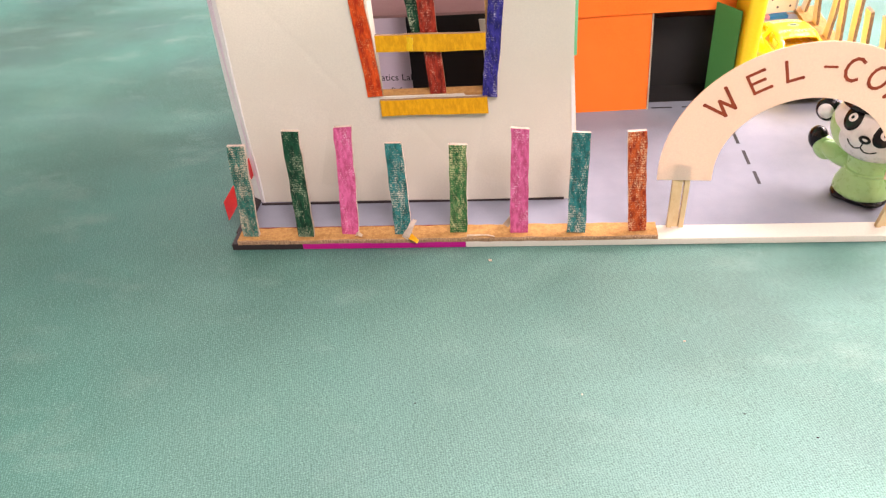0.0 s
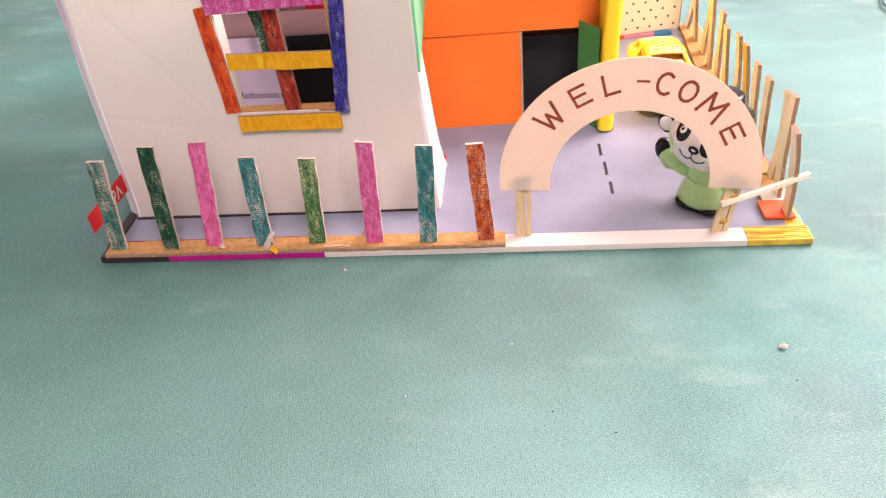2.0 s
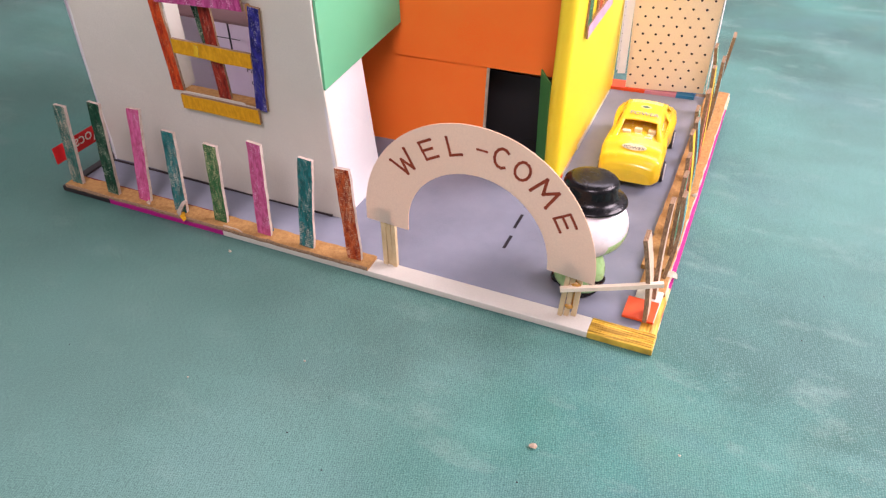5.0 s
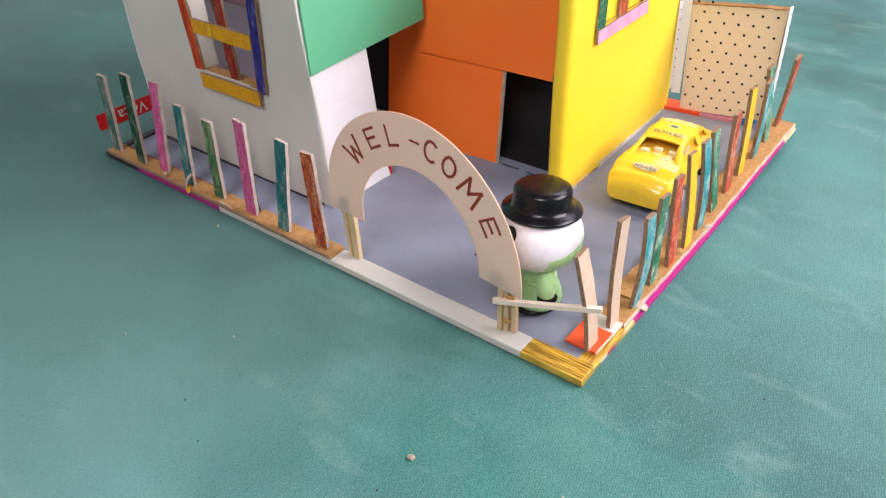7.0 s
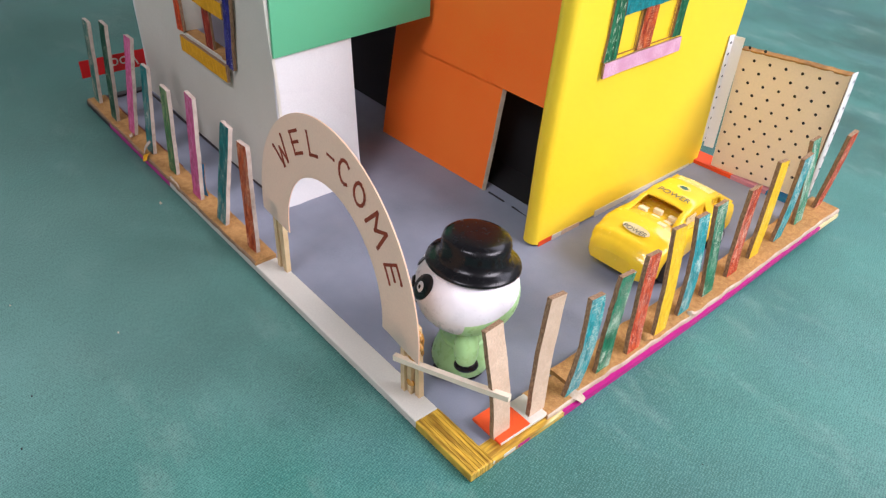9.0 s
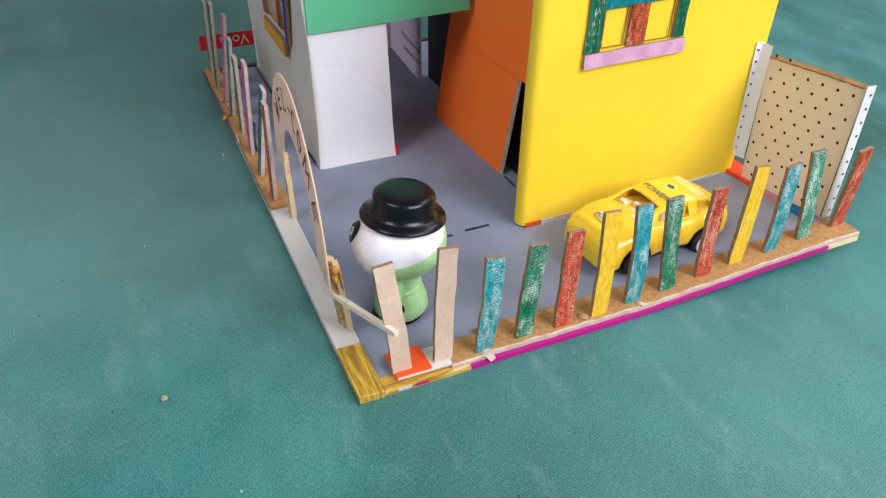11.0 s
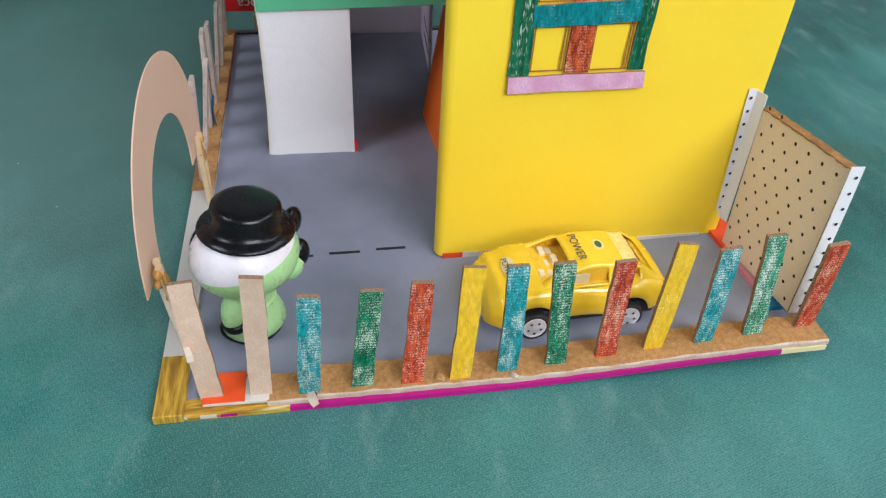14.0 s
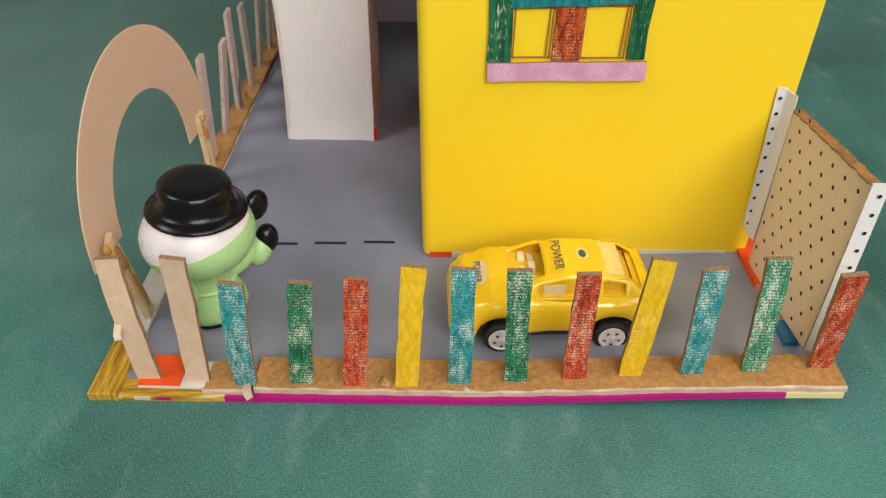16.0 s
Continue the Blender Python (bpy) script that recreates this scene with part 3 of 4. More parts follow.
part("white_edge", slab((-0.42, 2.35), (-0.36, 5.55), 0.5, 0.64, 0.05, cuts=5, rise=1, wave=0.05), WHITE, east, "white cut edge of the patch")
part("white_patch", box((-2.1, 4.4, 0.5), (-0.4, 5.6, 0.66), bevel=0.03), WHITE, east)
EAST = [
    (-1.0, 2.8, -1.8, 2.2, 7.5, PALECARD), (-0.9, 5.2, -1.0, 5.5, 8.2, PALECARD), (-0.7, 7.6, -0.5, 8.0, 7.2, CR_SEA), (-0.8, 10.3, -0.9, 10.9, 7.0, CR_GREEN),
    (-0.7, 12.9, -1.1, 13.4, 7.0, CR_RED), (-0.7, 15.4, -1.4, 15.9, 7.5, CR_YELLOW), (-0.9, 18.0, -1.4, 18.1, 7.5, CR_SEA), (-1.0, 20.7, -1.7, 20.6, 7.2, CR_GREEN),
    (-1.1, 23.5, -1.3, 23.6, 7.3, CR_RED), (-1.2, 26.2, -1.5, 26.8, 8.0, CR_YELLOW), (-1.2, 29.1, -1.0, 28.9, 7.9, CR_SEA), (-1.3, 32.1, -2.0, 32.0, 7.7, CR_MINT),
    (-1.5, 35.3, -0.8, 34.7, 7.8, CR_RED),
]
for k, (x, y, tx, ty, tz, mat) in enumerate(EAST):
    picket(east, (x, y, 0.6 + lift(x, y)), (tx, ty, tz), mat, (1, 0, 0.1), 60 + k, 1.1, bend=random.Random(k).uniform(-0.15, 0.25), back=CR_YELLOW if k == 5 else PALEBACK, edge=EDGE)

# ---- white paper house with its green upper storey ----
house = empty("paper_house", (0, 0, 0), "white paper toy house with green upper storey and crayon-framed window", "toy house")
S_A, S_B, ZT = (-48.9, 5.2), (-25.75, 5.2), 20.0
WX0, WX1, WZ0, WZ1 = -38.6, -31.2, 8.9, 16.6
bm = slab(S_A, (WX0, 5.24), 0.32, ZT, 0.2, cuts=8, rise=14, wave=0.45)
slab((WX1, 5.27), S_B, 0.32, ZT, 0.2, bm, cuts=6, rise=14, wave=0.45)
slab((WX0, 5.24), (WX1, 5.27), 0.32, WZ0, 0.2, bm, cuts=4, rise=6, wave=0.45)
slab((WX0, 5.24), (WX1, 5.27), WZ1, ZT, 0.2, bm, cuts=4, rise=3, wave=0.45)
def taper(bm):
    """The free end of the front wall leans in towards its top; its other end flares at the foot."""
    for v in bm.verts:
        v.co.x += min(max((-44 - v.co.x) / 5, 0), 1) * (0.2 + 0.036 * v.co.z) + min(max((v.co.x + 28) / 2.25, 0), 1) * 0.6 * max(0, 1 - v.co.z / 11.5)
    return bm


taper(bm)
part("front_wall", bm, WHITE, house, "creased white paper wall", smooth=False)
part("edge_fold", taper(slab((-49.75, 5.85), (-48.85, 5.22), 0.32, ZT, 0.12, cuts=3, rise=10, wave=0.3, seed=6)), WHITE_CARD, house, "white paper fold")
# black strip paints the shadow in the gap under the front wall
part("foot_line", box((-48.7, 5.0, 0.325), (-26.2, 5.14, 0.46)), BLACKTAPE, house, "thin black strip for the shadow gap along the foot of the wall")


def lean_back(bm):
    """The side wall leans in towards its top, more so at its far end."""
    for v in bm.verts:
        v.co.x -= (0.55 + 0.09 * max(v.co.y - 5.5, 0)) * v.co.z / 11.6
    return bm


bm = slab((-25.25, 5.3), (-25.2, 11.6), 0.32, 11.6, 0.2, cuts=8, rise=12, wave=0.16, seed=3)
for v in bm.verts:
    if v.co.z < 3:
        k = 1 - v.co.z / 3
        v.co.x += 0.3 * k * k + 0.12 * k * noise.noise(Vector((v.co.y * 0.9, 3, 1)))
        v.co.z += 0.12 * k * noise.noise(Vector((v.co.y * 1.3, 8, 1))) if v.co.z > 0.4 else 0
part("side_wall", lean_back(bm), WHITE_CARD, house, "white paper wall flaring at its torn foot")
part("back_return", lean_back(slab((-25.3, 11.62), (-31.0, 11.62), 0.32, 11.4, 0.2, rise=6)), WHITE, house)
part("upper_wall", slab((-25.6, 5.3), (-26.4, 18.7), 11.2, ZT, 0.2, cuts=6, rise=4, wave=0.1, seed=5), GREEN, house, "green paper upper wall")
part("passage_ceiling", box((-48.5, 12.6, 11.4), (-26.7, 17.6, 11.6)), MAUVE, house)
# unseen card added over the passage to keep light out
part("back_roof", box((-48.6, 11.8, 19.5), (-26.7, 20.4, 19.7)), MAUVE, house, "unseen mauve card added to darken the passage")
part("red_tab", box((-25.35, 11.6, 0.33), (-25.0, 11.85, 1.15)), RED, house, "scrap of red paper")
part("west_wall", slab((-48.6, 20.0), (-48.8, 5.4), 0.32, ZT, 0.2, cuts=4, rise=4), LILAC, house, "lilac printed paper wall")
FRAME_Y = 5.05
def bar(parent, name, a, b, wide, mat, y=FRAME_Y, seed=0, thick=0.25):
    """A crayoned strip of card on the front wall from a to b (x, z)."""
    return part(name, strip((0, 0, 0), (b[0] - a[0], 0, b[1] - a[1]), wide, thick, (0, -1, 0), 0.0, seed, 5), [mat, EDGE, PALECARD], parent, at=(a[0], y, a[1]))


win = empty("window", (0, 0, 0))
win.parent = house
bar(win, "frame_strip", (-38.8, 9.0), (-39.2, 16.4), 1.0, CR_ORANGE, seed=1)
bar(win, "frame_strip", (-31.2, 8.7), (-30.4, 16.6), 0.95, CR_BLUE, seed=2)
bar(win, "frame_strip", (-38.9, 16.6), (-31.2, 16.9), 1.25, PINK_WASH, y=4.85, seed=3)
bar(win, "glazing_bar", (-38.3, 12.7), (-31.3, 12.6), 1.15, CR_OCHRE, y=4.95, seed=4)
bar(win, "glazing_bar", (-34.6, 8.9), (-35.0, 16.4), 1.05, CR_DARKRED, y=5.3, seed=5, thick=0.2)
bar(win, "glazing_bar", (-35.5, 12.6), (-36.1, 16.4), 0.75, CR_DKGREEN, y=5.62, seed=9, thick=0.15)
bar(win, "sill", (-38.5, 8.25), (-31.3, 8.2), 1.15, CR_OCHRE, y=4.8, seed=6)
bar(win, "yellow_mark", (-36.1, 12.2), (-36.05, 13.1), 0.4, CR_YELLOW, y=4.8, seed=8, thick=0.04)
part("reveal", box((-38.6, 5.2, 8.75), (-31.2, 6.1, 8.95)), CORK, win)
part("reveal", box((-38.75, 5.2, 8.95), (-38.55, 6.6, 16.6)), WHITE, win)
part("reveal", box((-31.25, 5.2, 8.95), (-31.05, 6.1, 16.6)), CORK, win)
part("window_flap", slab((-38.75, 5.0), (-30.9, 5.02), 17.3, 19.98, 0.1, cuts=6, rise=3, wave=0.12, seed=12), WHITE, house, "white paper flap over the window")
part("printed_panel", slab((-38.6, 19.55), (-48.6, 20.2), 0.32, ZT, 0.2), LILAC, house, "lilac paper panel with printed text")
# black sheet stands in for the dark of the open doorway
part("doorway_back", box((-39.4, 20.6, 0.3), (-30.6, 20.8, 9.2)), BLACK, house, "black sheet standing in for a dark opening")
part("lintel", box((-39.4, 20.5, 9.2), (-30.6, 20.8, ZT)), MAUVE, house, "mauve printed card")
part("red_band", box((-36.6, 20.38, 10.2), (-30.6, 20.46, ZT)), RED, house, "red paper")
text_pose = lambda x, y, z: Matrix.Translation((x, y, z)) @ pose(0, 0, 0, 90, 0, -3.7)
lettering("printed_text", "Mathematics Lab", 0.87, text_pose(-41.2, 19.45, 3.5), BLACKINK, house)
lettering("printed_text", "combined) for c", 0.87, text_pose(-40.95, 19.42, 2.25), BLACKINK, house)
for x, w in ((-45.5, 0.06), (-41.5, 0.06)):
    part("printed_line", box((x, 19.6, 4.6), (x + w, 19.8, 14.0)), BLACKINK, house)
part("printed_line", box((-48.0, 19.72, 6.4), (-39.6, 19.78, 6.46)), BLACKINK, house)

# ---- orange and yellow house ----
annex = empty("paper_house", (0, 0, 0), "orange and yellow paper toy house with dark doorway and crayoned window", "toy house")
LEAN = 0.15
part("orange_wall", slab((-30.6, 17.6), (-18.7, 18.1), 0.32, 10.6, 0.15, cuts=6, rise=8, wave=0.06, seed=9, lean=LEAN), ORANGE, annex, "orange paper wall")
part("orange_upper_wall", slab((-27.3, 17.56), (-12.2, 18.14), 8.25, 22.0, 0.12, cuts=6, rise=6, wave=0.06, seed=11, lean=LEAN), ORANGE, annex, "orange paper wall over the doorway")
part("door_jamb", strip((0, 0, 0), (0, LEAN * 7.9, 7.9), 0.3, 0.07, (1, -0.4, 0), 0, 3, 4), [PLY, PLY, PLY], annex, "torn card edge", at=(-18.66, 18.15, 0.34))
part("red_liner", box((-31.0, 19.9, 9.2), (-25.0, 20.0, 16.0)), RED, annex, "red paper behind the walls")
part("green_flap", slab((-14.0, 18.9), (-12.6, 16.7), 0.32, 9.0, 0.1), DKGREEN, annex, "dark green paper flap")
# black panel, floor and side line the doorway so its inside stays dark
part("black_panel", box((-24.0, 22.2, 0.34), (-12.2, 22.4, 6.6)), BLACK, annex, "black sheet inside the doorway")
part("black_floor", sheet(-24.0, -12.3, 19.3, 22.2, 0.33, 0.36, 4, 2), BLACK, annex, "black sheet on the doorway floor")
part("inner_wall", box((-24.0, 24.0, 0.34), (-12.2, 24.2, 20)), MAUVE, annex, "mauve printed card")
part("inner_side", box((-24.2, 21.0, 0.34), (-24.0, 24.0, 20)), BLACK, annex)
# unseen card added to block light falling into the passage from above
part("passage_roof", box((-31.0, 20.05, 15.9), (-24.1, 24.2, 16.1)), MAUVE, annex)
# unseen wall added to close the house and darken its inside
part("north_wall", box((-26.0, 34.5, 0.34), (-11.6, 34.7, 22.0)), YELLOW, annex)
# the yellow wall, folded over at its near end
bm = bmesh.new()
YX, YA, YB, YTOP = -11.25, 15.75, 34.75, 22.0
outline = [(YX, YB), (YX, YA + 0.55)] + [(YX - 0.65 + 0.65 * math.cos(a), YA + 0.5 - 0.5 * math.sin(a)) for a in (math.pi * k / 8 for k in range(1, 8))] + [(YX - 1.3, YA + 0.55), (YX - 1.3, YB)]
levels = 12
grid = []
for j in range(levels + 1):
    z = 0.5 + (YTOP - 0.5) * j / levels
    ring = []
    for x, y in outline:
        ring.append(bm.verts.new((x + 0.028 * z + 0.12 * noise.noise(Vector((y * 0.1, z * 0.12, 4))), y, z + (lift(x, y) * 0.7 if j == 0 else 0))))
    grid.append(ring)
for lo, hi in zip(grid, grid[1:]):
    for k in range(len(outline)):
        f = bm.faces.new((lo[k], hi[k], hi[(k + 1) % len(outline)], lo[(k + 1) % len(outline)]))
        f.smooth = 0 < k < 9
bm.faces.new(grid[-1])
bmesh.ops.recalc_face_normals(bm, faces=bm.faces)
part("yellow_wall", bm, YELLOW, annex, "glossy yellow paper wall")
part("white_hem", slab((-11.15, 22.0), (-11.2, 33.6), 0.36, 1.0, 0.1, cuts=6, rise=1), WHITE, annex, "white paper showing under the wall")


for y0, y1, mat in ((16.2, 17.6, ORANGE_RED), (17.5, 18.6, WHITE), (18.5, 20.4, PALECARD)):
    part("torn_hem", slab((-11.12, y0), (-11.14, y1), 0.34, 0.72, 0.08), mat, annex, "torn card showing under the wall")


def wall_bar(parent, name, a, b, wide, mat, x, seed=0):
    """A crayoned strip on the yellow wall from a to b (y, z)."""
    at = (x + 0.028 * a[1], a[0], a[1])
    return part(name, strip((0, 0, 0), (0.028 * (b[1] - a[1]), b[0] - a[0], b[1] - a[1]), wide, 0.16, (1, 0, 0), 0.0, seed, 5), [mat, EDGE, PALECARD], parent, at=at)


win = empty("window", (0, 0, 0))
win.parent = annex
for k, (y0, y1, z0, z1) in enumerate(((20.3, 22.3, 13.05, 15.7), (23.6, 25.9, 13.05, 15.8), (20.3, 22.4, 16.9, 20.4), (23.7, 26.0, 17.1, 20.4))):
    bm = bmesh.new()
    plane = Matrix.Translation((YX + 0.3, 0, 0)) @ Matrix(((0, 0, 1, 0), (1, 0, 0, 0), (0, 1, 0, 0), (0, 0, 0, 1)))
    for q0, q1 in (((y0 + 0.1, z0 + 0.1), (y1 - 0.1, z0 + 0.12)), ((y1 - 0.12, z0 + 0.1), (y1 - 0.05, z1)), ((y1 - 0.3, z0 + 0.2), (y1 - 0.2, z1)), ((y0 + 0.1, z0 + 0.1), (y0 + 0.15, z1)), ((y0, z1 - 0.1), (y1, z1 - 0.1))):
        ribbon([(q0[0], q0[1]), (q1[0], q1[1])], 0.07, Matrix.Translation((0.028 * (z0 + z1) / 2 - 0.3 + 0.09, 0, 0)) @ plane, bm, 0.03)
    part("pencil_outline", bm, BROWNINK, win)
wall_bar(win, "frame_strip", (19.75, 12.9), (19.75, 20.5), 1.15, CR_SOLID_GREEN, YX + 0.12, 1)
wall_bar(win, "frame_strip", (26.35, 13.1), (26.5, 20.5), 0.85, CR_SOLID_GREEN, YX + 0.12, 2)
wall_bar(win, "glazing_bar", (23.0, 13.0), (23.1, 20.4), 1.35, CR_RUST, YX + 0.10, 3)
wall_bar(win, "glazing_bar", (20.2, 16.2), (25.95, 16.5), 1.2, CR_SOLID_TEAL, YX + 0.18, 4)
wall_bar(win, "top_strip", (19.3, 20.9), (26.9, 20.9), 1.0, LILAC_WASH, YX + 0.2, 5)
wall_bar(win, "sill", (19.2, 12.4), (27.0, 12.5), 0.95, LILAC_WASH, YX + 0.22, 6)

# ---- dotted card panel at the far end ----
panel = empty("dotted_panel", (0, 0, 0), "beige dotted card panel with white folded margins, standing upright", "card panel")
bm = bmesh.new()
for x, y, z in ((-9.85, 34.52, 1.1), (-2.5, 34.88, 1.65), (-2.35, 34.88, 11.3), (-10.1, 34.52, 10.65)):
    bm.verts.new((x, y, z))
bm.verts.ensure_lookup_table()
f = bm.faces.new(bm.verts)
ext = bmesh.ops.extrude_face_region(bm, geom=[f])
for e in ext["geom"]:
    if isinstance(e, bmesh.types.BMVert):
        e.co.y += 0.35
bmesh.ops.recalc_face_normals(bm, faces=bm.faces)
bm.faces.ensure_lookup_table()
for f in bm.faces:
    f.material_index = 0 if abs(f.normal.y) > 0.9 else 1
part("card", bm, [DOTTED, EDGE], panel)
bm = slab((-10.86, 33.75), (-10.78, 34.25), 3.0, 11.6, 0.05, cuts=2, rise=6, wave=0.05)
slab((-10.78, 34.26), (-10.06, 34.5), 2.6, 11.5, 0.05, bm, cuts=2, rise=6, wave=0.05)
for v in bm.verts:
    if v.co.y < 34.2:
        v.co.y += 0.035 * (11.6 - v.co.z)
part("margin", bm, WHITE_CARD, panel, "white paper margin")
part("margin", slab((-2.3, 35.6), (-2.32, 34.85), 1.7, 11.45, 0.06, cuts=2, rise=6, wave=0.08), WHITE_CARD, panel, "white paper margin")
part("torn_edge", strip((0, 0, 0), (7.7, 0.38, 0.6), 0.4, 0.14, (0.05, -0.3, 1), 0.05, 9, 24), [TORN, CORK, EDGE], panel, "torn corrugated edge", at=(-10.08, 34.68, 10.72))
dot = None


def print_dot(x, y, z):
    """One printed dot; all share one mesh."""
    global dot
    if dot is None:
        bm = bmesh.new()
        bmesh.ops.create_circle(bm, cap_ends=True, radius=0.115, segments=10, matrix=pose(0, 0, 0, 90))
        dot = part("printed_dot", bm, BLACKINK, panel, at=(x, y, z))
        return
    ob = new("printed_dot", dot.data)
    ob.matrix_basis = pose(x * CM, y * CM, z * CM)
    ob.parent = panel


side_dot = None


def margin_dot(x, y, z):
    """A printed dot on the margin that lies along the yellow wall."""
    global side_dot
    if side_dot is None:
        bm = bmesh.new()
        bmesh.ops.create_circle(bm, cap_ends=True, radius=0.1, segments=10, matrix=pose(0, 0, 0, 0, 90))
        side_dot = part("printed_dot", bm, BLACKINK, panel, at=(x, y, z))
        return
    ob = new("printed_dot", side_dot.data)
    ob.matrix_basis = pose(x * CM, y * CM, z * CM)
    ob.parent = panel


for i in range(12):
    for j in range(6):
        t = (j + (0.35 if i % 2 else 0.85)) / 6.3
        z = 1.7 + i * 0.84 + 0.5 * t
        if z < 11.1:
            print_dot(-9.95 + 7.45 * t, 34.5 + 0.36 * t, z)
for i in range(10):
    margin_dot(-10.76, 33.95 + 0.035 * (8.4 - i * 0.86), 3.3 + i * 0.86)
    margin_dot(-2.2, 35.3, 2.3 + i * 0.95)

# ---- welcome arch ----
arch = empty("welcome_arch", (0, 0, 0), "cream card arch lettered WEL-COME on bundled matchstick posts", "arch")
AC, AR, AI, AY = Vector((-12.1, 5.0)), 8.55, 5.15, 0.5


def set_askew(bm):
    """The hand-cut card is narrower on one side of its top and stands a little askew on the kerb."""
    for v in bm.verts:
        d = v.co.x - AC.x
        v.co.x = AC.x + d * (0.94 if d > 0 else 1.0)
        v.co.y -= 0.067 * d


bm = bmesh.new()
outer, inner = [], []
N = 40
for k in range(N + 1):
    a = math.pi * k / N
    outer.append((AC.x + AR * 0.99 * math.cos(a), AC.y + AR * math.sin(a)))
    inner.append((AC.x + AI * math.cos(a), AC.y + AI * 1.0 * math.sin(a)))
outer = [(outer[0][0], 4.55)] + outer + [(outer[-1][0], 4.4)]
inner = [(inner[0][0], 4.65)] + inner + [(inner[-1][0], 4.4)]
front = [[bm.verts.new((x, AY, z)) for x, z in line] for line in (outer, inner)]
back = [[bm.verts.new((x, AY + 0.08, z)) for x, z in line] for line in (outer, inner)]
for k in range(len(outer) - 1):
    bm.faces.new((front[0][k], front[0][k + 1], front[1][k + 1], front[1][k]))
    bm.faces.new((back[0][k], back[1][k], back[1][k + 1], back[0][k + 1])).material_index = 1
    for q in (0, 1):
        bm.faces.new((front[q][k], back[q][k], back[q][k + 1], front[q][k + 1])).material_index = 1
for k in (0, -1):
    bm.faces.new((front[0][k], front[1][k], back[1][k], back[0][k])).material_index = 1
bmesh.ops.recalc_face_normals(bm, faces=bm.faces)
set_askew(bm)
part("arch_card", bm, [CREAM, CREAM_BACK], arch, "cream card half ring")
circle = [(0.5 + 0.42 * math.cos(a), 0.5 + 0.52 * math.sin(a)) for a in (math.radians(100 + 360 * k / 14) for k in range(15))]
STROKES = {
    "W": [[(-0.05, 1.0), (0.22, 0.0), (0.5, 0.7), (0.75, 0.0), (1.1, 1.0)]],
    "E": [[(0.95, 1.0), (0.1, 1.0), (0.1, 0.0), (0.95, 0.0)], [(0.1, 0.52), (0.8, 0.52)]],
    "L": [[(0.2, 1.0), (0.2, 0.0), (0.9, 0.05)]],
    "-": [[(0.1, 0.5), (0.85, 0.5)]],
    "C": [[(0.5 + 0.42 * math.cos(a), 0.5 + 0.52 * math.sin(a)) for a in (math.radians(50 + 260 * k / 9) for k in range(10))]],
    "O": [circle],
    "M": [[(0.0, 0.0), (0.1, 1.0), (0.5, 0.35), (0.9, 1.0), (1.05, 0.0)]],
}
for ch, deg, size in (("W", 137.3, 1.38), ("E", 118.8, 1.18), ("L", 103.5, 1.22), ("-", 87.5, 0.95), ("C", 76.3, 1.28), ("O", 64.0, 1.25), ("M", 48.5, 1.45), ("E", 30.0, 1.2)):
    a, r = math.radians(deg), 7.05
    c = Vector((AC.x + r * math.cos(a), AC.y + r * math.sin(a)))
    m = Matrix.Translation((c.x, AY - 0.005, c.y)) @ pose(0, 0, 0, 90) @ pose(0, 0, 0, 0, 0, deg - 90) @ Matrix.Translation((-size * 0.5, -size * 0.5, 0)) @ Matrix.Diagonal((size * 0.95, size, 1, 1))
    bm = bmesh.new()
    level = 0
    for line in STROKES[ch]:
        for q0, q1 in zip(line, line[1:]):
            ribbon([q0, q1], 0.15, m @ Matrix.Translation((0, 0, 0.004 * level)), bm, 0.012)
            level += 1
        for q in line if ch not in "CO" else ():
            bmesh.ops.create_circle(bm, cap_ends=True, radius=0.088, segments=12, matrix=m @ Matrix.Translation((q[0], q[1], 0.018 + 0.004 * level)))
    set_askew(bm)
    part("letter", bm, INK, arch)


def match(parent, a, b, seed=0, thick=0.32, wood=WOOD):
    part("matchstick", strip((0, 0, 0), Vector(b) - Vector(a), thick, thick, (0, -1, 0), 0, seed, 3), [wood, wood, wood], parent, at=a)


for k, dx in enumerate((-0.42, -0.05, 0.34)):
    match(arch, (-19.0 + dx, 1.3 + 0.12 * (k % 2), 0.5), (-18.95 + dx, 1.22 + 0.1 * (k % 2), 5.6), 5 + k)
    match(arch, (-5.85 + dx * 1.15, 0.95 + 0.15 * k, 0.5), (-5.4 + dx * 0.9, 0.36 + 0.12 * k, 5.9), 15 + k)
match(arch, (-6.3, 0.2, 3.3), (-0.3, 2.3, 4.0), 25, 0.3, PALEWOOD)
for c, r in (((-19.0, 1.42, 5.3), 0.33), ((-5.1, 0.5, 5.5), 0.5), ((-4.8, 0.45, 5.0), 0.35), ((-5.45, 0.7, 3.6), 0.36), ((-5.75, 0.85, 1.5), 0.3), ((-18.7, 1.3, 4.4), 0.26)):
    bm = bmesh.new()
    bmesh.ops.create_icosphere(bm, subdivisions=2, radius=r, matrix=Matrix.Translation(c) @ Matrix.Diagonal((1, 0.5, 0.7, 1)))
    part("glue_blob", bm, GLUE, arch, smooth=True)
